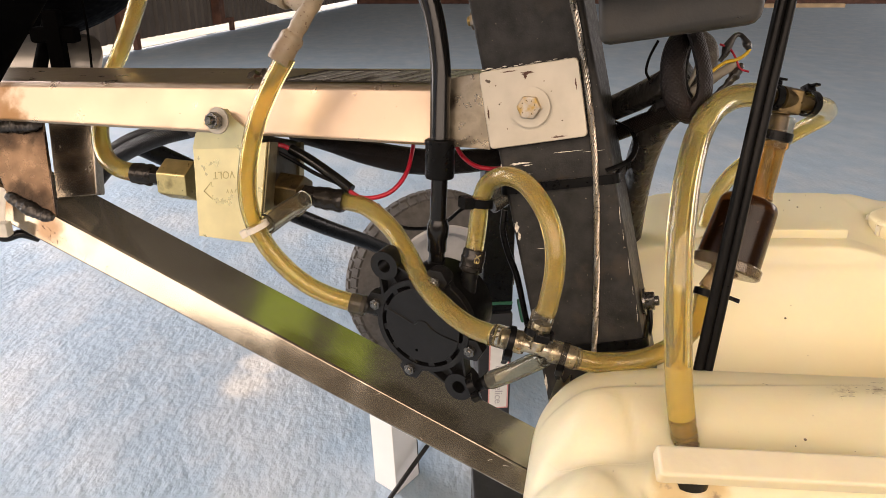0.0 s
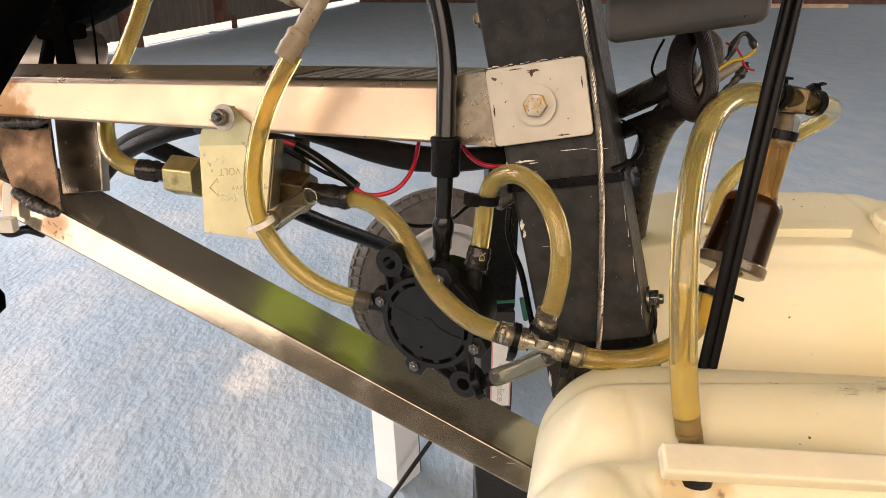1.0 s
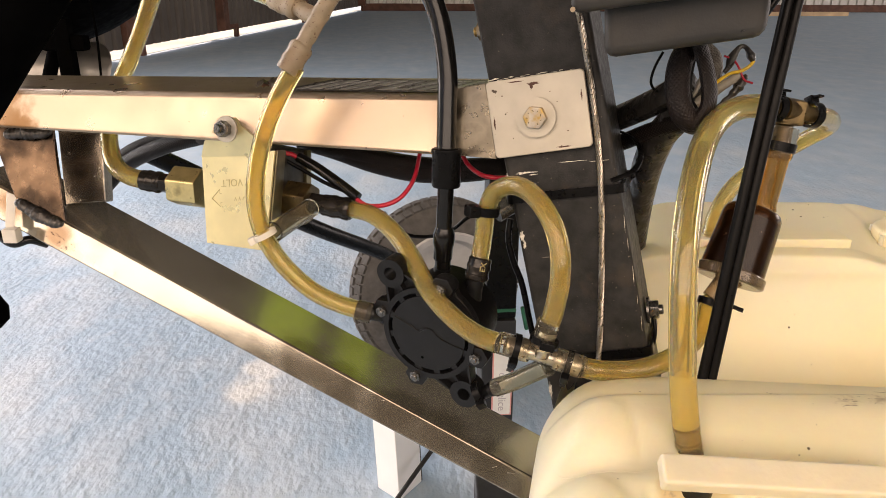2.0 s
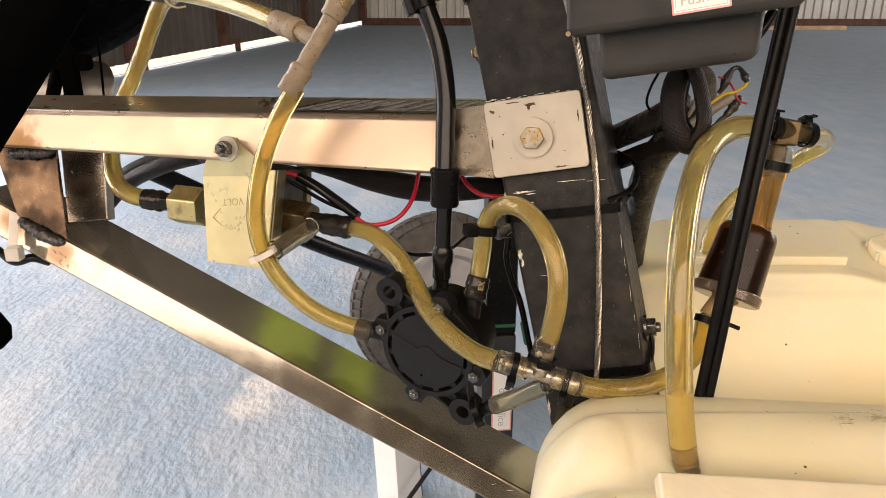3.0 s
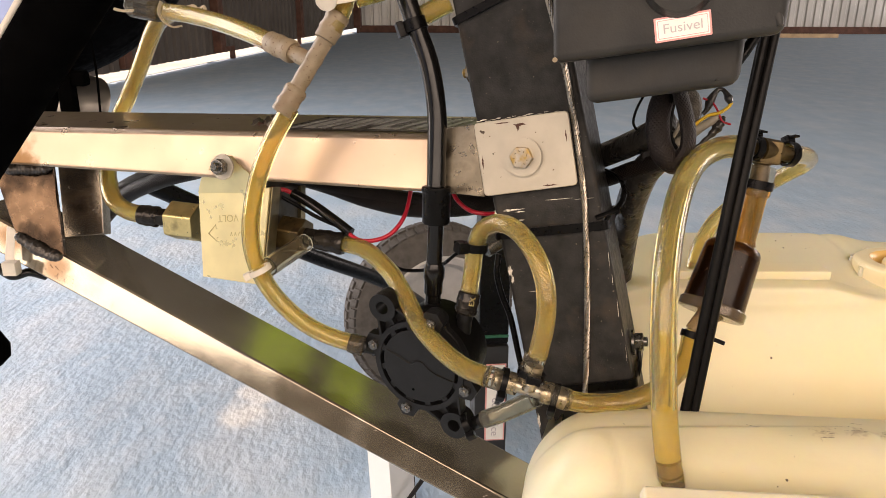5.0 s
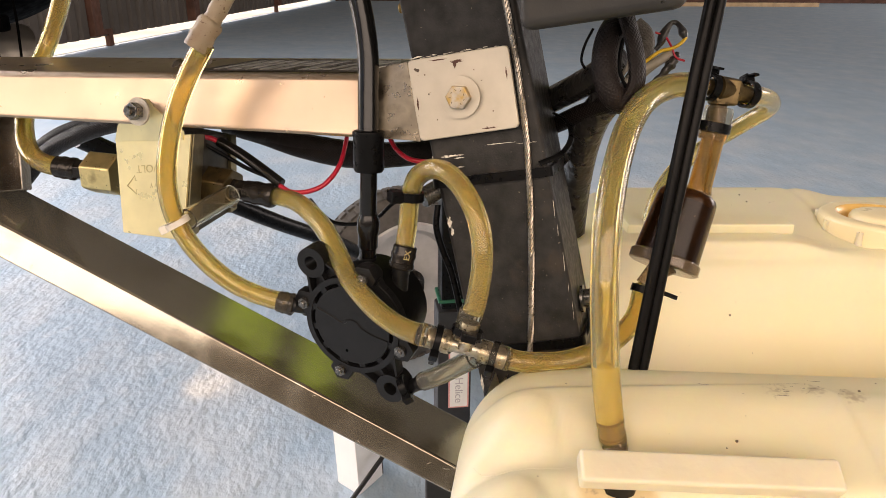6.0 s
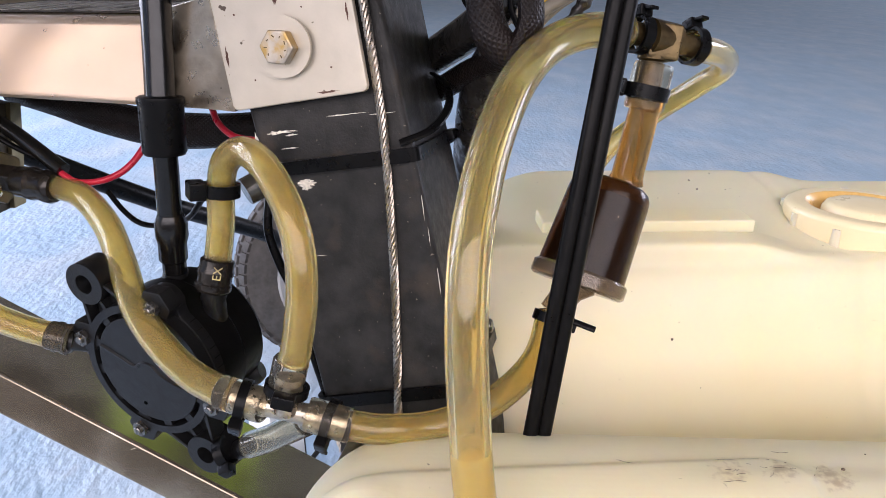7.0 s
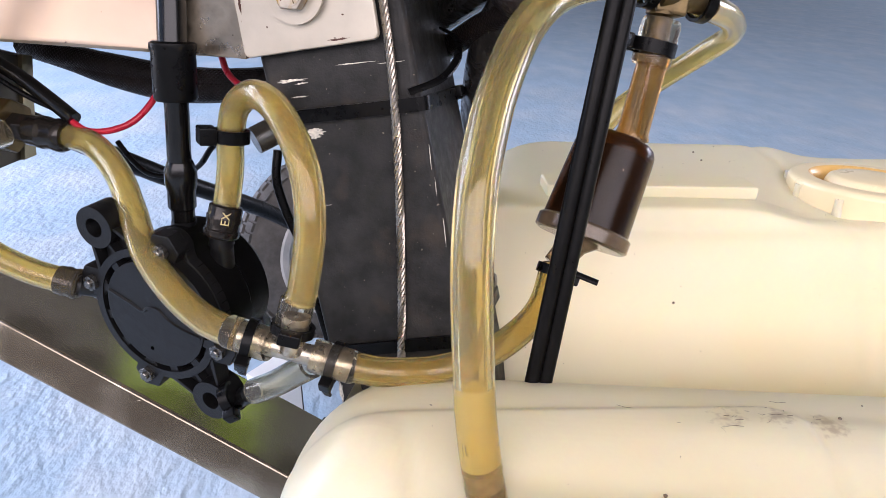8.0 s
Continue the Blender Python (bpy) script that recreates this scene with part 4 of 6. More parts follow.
# ---- fuel pump ----
def build_pump():
    n = (V((-0.4310, -0.9032, 0.7832)) - V((0.0000, 0.0000, 0.8200))).normalized()
    centre = V((-0.0122, 0.4015, 0.6159))
    m = axes(centre, V((0.0218, -0.0107, 0.7837)) - V((0.0000, 0.0000, 0.8200)), n)
    t = thing("fuel_pump", m @ V((0.04, 0, 0)), "round black plastic pulse fuel pump with mounting ears", "fuel pump")
    # body discs behind the cover
    part("body", lathe(bmesh.new(), m @ V((0, 0, -0.042)), m @ V((0, 0, -0.004)), [(0, 0.022), (0.02, 0.0275), (0.1, 0.030), (0.45, 0.030), (0.5, 0.0315), (0.95, 0.0315), (1, 0.030)], 44), "pump_body", t)
    # flange with lugs
    b = bmesh.new()
    outline = []
    for k in range(96):
        a = 360 * k / 96
        r = 0.0315
        for lug in (40, 130, 220, 310):
            d = abs((a - lug + 180) % 360 - 180)
            r = max(r, 0.0315 + 0.0080 * max(0.0, 1 - (d / 14) ** 2) ** 0.5 if d < 14 else r)
        outline.append((r * math.cos(radians(a)), r * math.sin(radians(a))))
    slab(b, outline, m, -0.010, -0.0042, 0.0007)
    part("flange", b, "pump", t)
    b = slab(bmesh.new(), circle(0.0250, 44), m, -0.006, 0.0014, 0.0006)
    cover = part("cover", b, "pump", t, "flat round black cover disc")
    b = bmesh.new()
    ring_plate(b, m, 0.0274, 0.0308, -0.006, 0.0016, 44)
    for a0 in range(0, 360, 30):
        ring_plate(b, m, 0.0248, 0.0276, -0.006, 0.0008, 3, a0 + 4, a0 + 13)
    part("rim", b, "pump", cover)
    # ridge across the cover: straight, a bow round the middle, straight
    pts = [(-0.0215, 0.0105), (-0.012, 0.0052), (-0.006, 0.0018), (-0.002, 0.0035), (0.003, 0.0030), (0.0065, -0.0012), (0.013, -0.0052), (0.0225, -0.0085)]
    rot = pose(0, 0, 0, 0, 0, 64)
    path = smooth_path([m @ rot @ V((x, y, 0.0014)) for x, y in pts], 6)
    part("ridge", sweep(bmesh.new(), path, 0.0009, 6), "pump", cover)
    part("dimple", slab(bmesh.new(), circle(0.0009, 10, 0.012, -0.013), m, 0.0012, 0.0016), "soot", cover)
    # ears
    for sgn in (-1, 1):
        ex = 0.0436 * sgn
        b = bmesh.new()
        ring_plate(b, m @ Matrix.Translation((ex, 0, 0)), 0.0042, 0.0092, -0.010, 0.002, 30)
        ear = part("mounting_ear", b, "pump", t)
        b = bmesh.new()
        for y in (-1, 1):
            hexa(b, [m @ V(p) for p in ((ex - sgn * 0.005, y * 0.0088, -0.007), (ex - sgn * 0.003, y * 0.0062, -0.007), (sgn * 0.026, y * 0.0130, -0.007), (sgn * 0.024, y * 0.0165, -0.007),
                                        (ex - sgn * 0.005, y * 0.0088, 0.001), (ex - sgn * 0.003, y * 0.0062, 0.001), (sgn * 0.026, y * 0.0130, 0.001), (sgn * 0.024, y * 0.0165, 0.001))], 0.0004)
        hexa(b, [m @ V(p) for p in ((ex - sgn * 0.007, -0.007, -0.007), (ex - sgn * 0.007, 0.007, -0.007), (sgn * 0.027, 0.013, -0.007), (sgn * 0.027, -0.013, -0.007),
                                    (ex - sgn * 0.007, -0.007, -0.004), (ex - sgn * 0.007, 0.007, -0.004), (sgn * 0.027, 0.013, -0.004), (sgn * 0.027, -0.013, -0.004))], 0.0004)
        hexa(b, [m @ V(p) for p in ((ex - sgn * 0.006, -0.0008, -0.005), (ex - sgn * 0.006, 0.0008, -0.005), (sgn * 0.028, 0.0008, -0.005), (sgn * 0.028, -0.0008, -0.005),
                                    (ex - sgn * 0.006, -0.0008, 0.0005), (ex - sgn * 0.006, 0.0008, 0.0005), (sgn * 0.028, 0.0008, 0.0005), (sgn * 0.028, -0.0008, 0.0005))])
        part("web", b, "pump", ear)
    for a in (40, 130, 220, 310):
        p = m @ V((0.0330 * math.cos(radians(a)), 0.0330 * math.sin(radians(a)), -0.0005))
        hexbolt(t, axes(p, V((0, 0, 1)), n), 0.0064, 0.0028, nut=True, washer_h=0.0012, mat="nut")
        part("nut_seat", slab(bmesh.new(), circle(0.0080, 6, a0=30, a1=390), axes(p, V((0, 0, 1)), n), -0.006, 0.0012, 0.0006), "pump", t)
    # ports
    for name, a, c, r in (("inlet_port", (-0.0386, 0.4214, 0.6173), (-0.0507, 0.4159, 0.6227), 0.0042), ("outlet_port", (0.0147, 0.4127, 0.6227), (0.0162, 0.4072, 0.6503), 0.0048),
                          ("pulse_port", (-0.0047, 0.4330, 0.6309), (-0.0042, 0.4267, 0.6509), 0.0050), ("drain_port", (0.0156, 0.3997, 0.5721), (0.0288, 0.3888, 0.5856), 0.0042)):
        part(name, lathe(bmesh.new(), a, c, [(0, r * 1.25), (0.3, r * 1.2), (0.32, r), (0.8, r), (0.85, r * 1.12), (1, r * 0.9)], 18), "pump", t)
    part("back_lug", lathe(bmesh.new(), (0.0198, 0.4276, 0.5944), (0.0290, 0.4270, 0.5985), [(0, 0.006), (0.7, 0.0055), (1, 0.004)], 16), "pump", t)
    zip_tie(V((0.0179, 0.3895, 0.5817)), V((0.0288, 0.3894, 0.5872)) - V((0.0179, 0.3895, 0.5817)), 0.0056, 0.0042, V((0.4, -1, -0.4)), parent=t, tail=0)


build_pump()


# ---- fuel hoses ----
def build_hoses():
    h = hose("fuel_hose", ((-0.0896, 0.4335, 0.7717), (-0.1004, 0.4332, 0.7542), (-0.1101, 0.4315, 0.7331), (-0.1160, 0.4296, 0.7114), (-0.1183, 0.4281, 0.6908), (-0.1150, 0.4271, 0.6713), (-0.1047, 0.4253, 0.6526), (-0.0878, 0.4222, 0.6364), (-0.0703, 0.4199, 0.6274), (-0.0508, 0.4169, 0.6226)), 0.0057, "yellowed clear fuel hose bowing down from the tee to the pump")
    collar((-0.0579, 0.4180, 0.6240), (-0.0479, 0.4167, 0.6219), 0.0064, h, "smoky")
    h = hose("fuel_hose", ((-0.0695, 0.4720, 0.6740), (-0.0498, 0.4560, 0.6740), (-0.0333, 0.4363, 0.6673), (-0.0219, 0.4166, 0.6579), (-0.0120, 0.3981, 0.6461), (0.0010, 0.3837, 0.6365), (0.0146, 0.3719, 0.6309), (0.0274, 0.3624, 0.6298)), 0.0059, "yellowed clear fuel hose in an S-bend from valve to tee")
    collar((-0.0848, 0.4737, 0.6755), (-0.0651, 0.4668, 0.6744), 0.0074, h, "gunmetal")
    collar((0.0272, 0.3600, 0.6318), (0.0438, 0.3524, 0.6303), 0.0064, h, "clear_collar", False)
    h = hose("fuel_hose", ((0.0169, 0.4082, 0.6528), (0.0192, 0.4121, 0.6658), (0.0208, 0.4144, 0.6775), (0.0219, 0.4139, 0.6899), (0.0259, 0.4083, 0.7032), (0.0348, 0.3963, 0.7112), (0.0444, 0.3832, 0.7104), (0.0531, 0.3710, 0.7009), (0.0580, 0.3626, 0.6875), (0.0587, 0.3572, 0.6705), (0.0559, 0.3553, 0.6518), (0.0543, 0.3549, 0.6466)), 0.0055, "yellowed clear fuel hose looping up beside the mast")
    collar((0.0191, 0.4096, 0.6626), (0.0161, 0.4062, 0.6494), 0.0069, h, "gunmetal")
    p0, p1 = V((0.0195, 0.4100, 0.6644)), V((0.0159, 0.4060, 0.6486))
    to = V((0.30, -0.93, 0.20))
    to = (to - (p1 - p0).normalized() * to.dot((p1 - p0).normalized())).normalized()
    words("EX", axes(p0.lerp(p1, 0.40) + to * 0.0073, p0 - p1, to), 0.0048, "brass", h, "print")
    collar((0.0541, 0.3558, 0.6475), (0.0500, 0.3540, 0.6315), 0.0064, h, "clear_collar", False)
    h = hose("fuel_hose", ((0.0736, 0.3551, 0.6191), (0.0855, 0.3549, 0.6171), (0.1048, 0.3577, 0.6162), (0.1238, 0.3650, 0.6185), (0.1391, 0.3755, 0.6233), (0.1489, 0.3856, 0.6302), (0.1547, 0.3973, 0.6411)), 0.0057, "yellowed clear fuel hose running under to the filter")
    collar((0.0579, 0.3555, 0.6245), (0.0743, 0.3537, 0.6196), 0.0064, h, "clear_collar", False)
    h = hose("fuel_hose", ((0.1798, 0.4165, 0.7527), (0.1613, 0.4071, 0.7533), (0.1438, 0.3916, 0.7490), (0.1303, 0.3718, 0.7393), (0.1201, 0.3500, 0.7245), (0.1144, 0.3345, 0.7092), (0.1118, 0.3250, 0.6955), (0.1110, 0.3173, 0.6756), (0.1119, 0.3124, 0.6543), (0.1134, 0.3073, 0.6326), (0.1163, 0.3038, 0.6126), (0.1195, 0.3014, 0.5979)), 0.0066, "pale yellowed fuel hose rising from the tank to the brass tee", "hose_light", 0.0024)
    low = smooth_path(((0.1124, 0.3098, 0.6435), (0.1134, 0.3073, 0.6326), (0.1149, 0.3056, 0.6226), (0.1163, 0.3038, 0.6126)), 8)
    part("fuel", sweep(bmesh.new(), low, [0.0008, 0.0034] + [0.0045] * (len(low) - 2), 16), "fuel", h, "amber fuel standing in the hose")
    dip = smooth_path(((0.1303, 0.3718, 0.7393), (0.1201, 0.3500, 0.7245), (0.1144, 0.3345, 0.7092), (0.1118, 0.3250, 0.6955), (0.1112, 0.3188, 0.6794)), 8)
    part("inner_tube", pipe(bmesh.new(), dip, 0.0028, 0.0006, 12), "hose_pale", h, "thin clear tube inside the hose")
    part("barb", lathe(bmesh.new(), (0.1156, 0.3033, 0.6155), (0.1198, 0.3014, 0.5979), [(0, 0.0040), (0.04, 0.0055), (0.1, 0.0056), (0.14, 0.0042), (0.42, 0.0046), (0.46, 0.0056), (0.52, 0.0056), (0.56, 0.0042), (0.8, 0.0046), (0.86, 0.0056), (1, 0.0048)], 20), "barb", h, "amber-stained hose barb")
    h = hose("fuel_hose", ((0.2112, 0.4299, 0.7456), (0.2416, 0.4660, 0.7365), (0.2549, 0.4911, 0.7264), (0.2496, 0.5079, 0.7145), (0.2307, 0.5201, 0.6960), (0.2079, 0.5158, 0.6792), (0.1926, 0.5044, 0.6606), (0.1837, 0.4885, 0.6415), (0.1792, 0.4767, 0.6248)), 0.0057, "pale clear fuel hose turning back behind the filter", "hose_light")
    h = hose("fuel_hose", ((0.0288, 0.3888, 0.5856), (0.0389, 0.3823, 0.5938), (0.0492, 0.3728, 0.6054), (0.0566, 0.3654, 0.6140)), 0.0056, "empty clear hose stub under the pump", "hose_pale", 0.0013)
    h = hose("fuel_hose", ((-0.2159, 0.5117, 0.6812), (-0.2329, 0.5192, 0.6825), (-0.2481, 0.5326, 0.6867), (-0.2578, 0.5479, 0.6959), (-0.2657, 0.5695, 0.7075), (-0.2709, 0.6030, 0.7307), (-0.2648, 0.6228, 0.7543), (-0.2475, 0.6106, 0.7782), (-0.2192, 0.5811, 0.8130), (-0.2005, 0.5636, 0.8233)), 0.0066, "yellowed clear fuel hose rising behind the steel rail")
    collar((-0.2222, 0.5135, 0.6815), (-0.2068, 0.5108, 0.6802), 0.0074, h, "gunmetal")
    h = hose("fuel_hose", ((-0.2125, 0.5642, 0.8249), (-0.1821, 0.5419, 0.8225), (-0.1525, 0.5156, 0.8182), (-0.1238, 0.4845, 0.8126), (-0.1027, 0.4621, 0.8071), (-0.0904, 0.4520, 0.8031)), 0.0060, "yellowed clear fuel hose sloping to the nylon tee")
    collar((-0.1061, 0.4647, 0.8083), (-0.0885, 0.4507, 0.8025), 0.0068, h, "nylon", True)
    h = hose("fuel_hose", ((-0.0641, 0.4429, 0.8158), (-0.0581, 0.4476, 0.8280), (-0.0552, 0.4558, 0.8409), (-0.0548, 0.4721, 0.8640)), 0.0062, "fuel hose with black upper sleeve above the tee")
    part("sleeve", sweep(bmesh.new(), smooth_path(((-0.0560, 0.4537, 0.8383), (-0.0549, 0.4627, 0.8507), (-0.0549, 0.4745, 0.8674))), 0.0068, 16), "rubber", h, "black rubber sleeve")
    # clamped hose end by the cowling
    collar((-0.2309, 0.5687, 0.8281), (-0.2050, 0.5586, 0.8243), 0.0085, h, "smoky", False)
    tie = thing("zip_tie", (-0.2001, 0.5515, 0.8197), "clear nylon zip tie round two joined hoses", "zip tie", "zip ties")
    part("band", sweep(bmesh.new(), smooth_path(((-0.2025, 0.5526, 0.8309), (-0.2033, 0.5478, 0.8239), (-0.1991, 0.5433, 0.8177), (-0.1925, 0.5418, 0.8138), (-0.1873, 0.5463, 0.8144))), 0.0014, 8, True, 0.5), "old_tie", tie)
    part("tail", sweep(bmesh.new(), smooth_path(((-0.2410, 0.5614, 0.8258), (-0.2334, 0.5586, 0.8243), (-0.2249, 0.5567, 0.8248))), 0.0013, 8, True, 0.4), "old_tie", tie)
    part("tail", sweep(bmesh.new(), smooth_path(((-0.2354, 0.5684, 0.8386), (-0.2277, 0.5632, 0.8363), (-0.2188, 0.5600, 0.8363))), 0.0013, 8, True, 0.4), "old_tie", tie)
    part("knot", sweep(bmesh.new(), smooth_path(((-0.1943, 0.5469, 0.8271), (-0.1822, 0.5437, 0.8272), (-0.1765, 0.5431, 0.8283), (-0.1729, 0.5411, 0.8261), (-0.1685, 0.5408, 0.8280), (-0.1668, 0.5396, 0.8249))), 0.0013, 8, True, 0.6), "old_tie", tie)


def build_tees():
    t = thing("tee_fitting", (0.0509, 0.3544, 0.6271), "dull grey hose tee joining three hoses", "fitting")
    part("run", lathe(bmesh.new(), (0.0313, 0.3572, 0.6315), (0.0719, 0.3561, 0.6189), [(0, 0.0040), (0.04, 0.0044), (0.2, 0.0040), (0.24, 0.0044), (0.4, 0.0040), (0.6, 0.0040), (0.76, 0.0044), (0.8, 0.0040), (0.96, 0.0044), (1, 0.0040)], 20), "dull_metal", t)
    part("branch", lathe(bmesh.new(), (0.0504, 0.3551, 0.6261), (0.0533, 0.3546, 0.6414), [(0, 0.0044), (0.5, 0.0044), (0.55, 0.0040), (0.8, 0.0040), (0.84, 0.0044), (1, 0.0040)], 20), "dull_metal", t)
    for p, a, h in (((0.0363, 0.3540, 0.6315), (0.0476, 0.3529, 0.6287), V((-0.3, -0.8, -0.5))), ((0.0664, 0.3571, 0.6201), (0.0760, 0.3542, 0.6182), V((-0.2, -0.8, -0.5))), ((0.0517, 0.3546, 0.6360), (0.0539, 0.3559, 0.6448), V((-0.1, -1, -0.1)))):
        zip_tie(V(p), V(a) - V(p), 0.0067, 0.0034, h, tail=0.009 if h.z < -0.3 else 0, bulk=1.0 if h.z < -0.3 else 1.3)
    zip_tie(V((0.0225, 0.4132, 0.6908)), V((0.0214, 0.4120, 0.6765)) - V((0.0225, 0.4132, 0.6908)), 0.0060, 0.0052, V((-1, -0.45, 0.1)), tail=0.008, bulk=1.5)
    b = lathe(bmesh.new(), (0.0288, 0.4270, 0.6851), (0.0430, 0.4348, 0.6913), [(0, 0.006), (1, 0.006)], 16)
    tagged(part("spacer_sleeve", b, "smoky"), "short smoky spacer sleeve between hose and mast", "sleeve")
    t = thing("tee_fitting", (-0.0785, 0.4417, 0.7986), "aged beige nylon hose tee", "fitting")
    part("run", lathe(bmesh.new(), (-0.0894, 0.4343, 0.7765), (-0.0601, 0.4456, 0.8229), [(0, 0.0048), (0.15, 0.0053), (0.2, 0.0048), (0.25, 0.0053), (0.42, 0.0050), (0.5, 0.0055), (0.58, 0.0050), (0.75, 0.0053), (0.8, 0.0048), (1, 0.0048)], 20), "nylon", t)
    part("branch", lathe(bmesh.new(), (-0.0761, 0.4399, 0.7981), (-0.0943, 0.4547, 0.8046), [(0, 0.0052), (0.5, 0.0052), (0.55, 0.0045), (1, 0.0045)], 18), "nylon", t)
    collar((-0.0947, 0.4308, 0.7688), (-0.0848, 0.4358, 0.7834), 0.0066, t, "nylon", True)
    collar((-0.0683, 0.4420, 0.8106), (-0.0594, 0.4466, 0.8254), 0.0068, t, "nylon", True)
    # brass tee over the filter
    t = thing("tee_fitting", (0.1944, 0.4213, 0.7400), "stained brass tee on top of the fuel filter", "fitting")
    part("run", lathe(bmesh.new(), (0.1771, 0.4156, 0.7531), (0.2173, 0.4304, 0.7442), [(0, 0.0045), (0.3, 0.0045), (0.32, 0.0072), (0.62, 0.0072), (0.65, 0.0045), (1, 0.0045)], 20), "brass_dark", t)
    part("block", box(bmesh.new(), axes((0.1962, 0.4232, 0.7477), V((0.2173, 0.4304, 0.7442)) - V((0.1771, 0.4156, 0.7531)), V((0, -1, 0.2))), 0.013, 0.014, 0.014, 0.0015), "brass_dark", t)
    part("branch", lathe(bmesh.new(), (0.1938, 0.4222, 0.7479), (0.1911, 0.4181, 0.7260), [(0, 0.0060), (0.3, 0.0060), (0.34, 0.0045), (1, 0.0045)], 20), "brass_dark", t)
    zip_tie(V((0.1857, 0.4181, 0.7512)), V((0.2062, 0.4250, 0.7468)) - V((0.1857, 0.4181, 0.7512)), 0.0062, 0.0045, V((-0.35, 0.2, 1)), tail=0.006)
    zip_tie(V((0.2121, 0.4288, 0.7455)), V((0.2277, 0.4339, 0.7420)) - V((0.2121, 0.4288, 0.7455)), 0.0064, 0.0045, V((-0.6, 0.4, 1)), tail=0.006)


def build_filter():
    t = thing("fuel_filter", (0.1663, 0.3996, 0.6527), "inline fuel filter with a dark amber plastic body", "fuel filter")
    lo, hi = V((0.1659, 0.4003, 0.6546)), V((0.1813, 0.4158, 0.6921))
    part("body", lathe(bmesh.new(), lo, hi, [(0, 0.0186), (0.84, 0.0170), (0.91, 0.0166), (0.96, 0.0155), (0.99, 0.0136), (1, 0.0105)], 44), "filter", t, "dark amber see-through body")
    part("element", lathe(bmesh.new(), lo.lerp(hi, 0.1), lo.lerp(hi, 0.86), [(0, 0.0125), (1, 0.0115)], 24), "element", t, "brown paper element")
    part("rim", lathe(bmesh.new(), lo.lerp(hi, -0.06), lo.lerp(hi, 0.10), [(0, 0.0185), (0.15, 0.0200), (0.85, 0.0200), (1, 0.0188)], 36), "filter_rim", t, "amber bottom rim")
    part("outlet", lathe(bmesh.new(), lo, (0.1546, 0.3958, 0.6428), [(0, 0.009), (0.3, 0.0062), (1, 0.0052)], 18), "collar", t)
    part("inlet", lathe(bmesh.new(), (0.1863, 0.4158, 0.6921), (0.1922, 0.4191, 0.7258), [(0, 0.0075), (0.1, 0.0066), (1, 0.0062)], 20), "inlet", t, "amber inlet hose")
    collar((0.1905, 0.4177, 0.7221), (0.1943, 0.4216, 0.7393), 0.0080, t, "clear_collar", False)
    zip_tie(V((0.1907, 0.4192, 0.7290)), V((0.1936, 0.4215, 0.7432)) - V((0.1907, 0.4192, 0.7290)), 0.0086, 0.0052, V((-1, 0, 0.15)), tail=0.006)
    zip_tie(V((0.1546, 0.3948, 0.6404)), V((0.1593, 0.3996, 0.6527)) - V((0.1546, 0.3948, 0.6404)), 0.0062, 0.0042, V((1, -0.1, -0.3)), tail=0.016)
    part("tie_tail", sweep(bmesh.new(), smooth_path(((0.1575, 0.3923, 0.6422), (0.1634, 0.3898, 0.6412), (0.1715, 0.3877, 0.6386)), 4), [0.0022] * 4 + [0.0014] * 5, 8, True, 0.6), "black", t, "black zip tie tail")


M["element"] = material("brown_paper_element", (0.022, 0.011, 0.005), 0.7, 0.0, 0.3, 90, 0.0)
M["barb"] = material("stained_barb", (0.30, 0.18, 0.07), 0.25, 0.3, 0.3, 150, 0.1, 700)
M["smoky"] = material("smoky_collar", (0.13, 0.115, 0.09), 0.14, 0.0, 0.1, 100, 0.0, through_light=0.75, ior=1.33)
M["old_tie"] = material("aged_clear_nylon", (0.50, 0.42, 0.30), 0.3, 0.0, 0.1, 120, 0.1, 700, through_light=0.4)
M["tape"] = material("wrinkled_tape", (0.022, 0.020, 0.018), 0.3, 0.0, 0.3, 60, 1.0, 75, gloss=0.8)
M["grey_braid"] = wave_bump(material("worn_grey_braid", (0.10, 0.09, 0.075), 0.45, 0.2, 0.4, 160, 0.0), 190, 0.7, 0.0005)
M["pale_wire"] = material("pale_grey_wire", (0.26, 0.235, 0.19), 0.4, 0.0, 0.2, 160, 0.0)
M["fuel"] = material("amber_fuel", (0.95, 0.77, 0.27), 0.15, 0.0, 0.05, 20, 0.0, through_light=0.5, ior=1.36)
build_hoses()
build_tees()
build_filter()


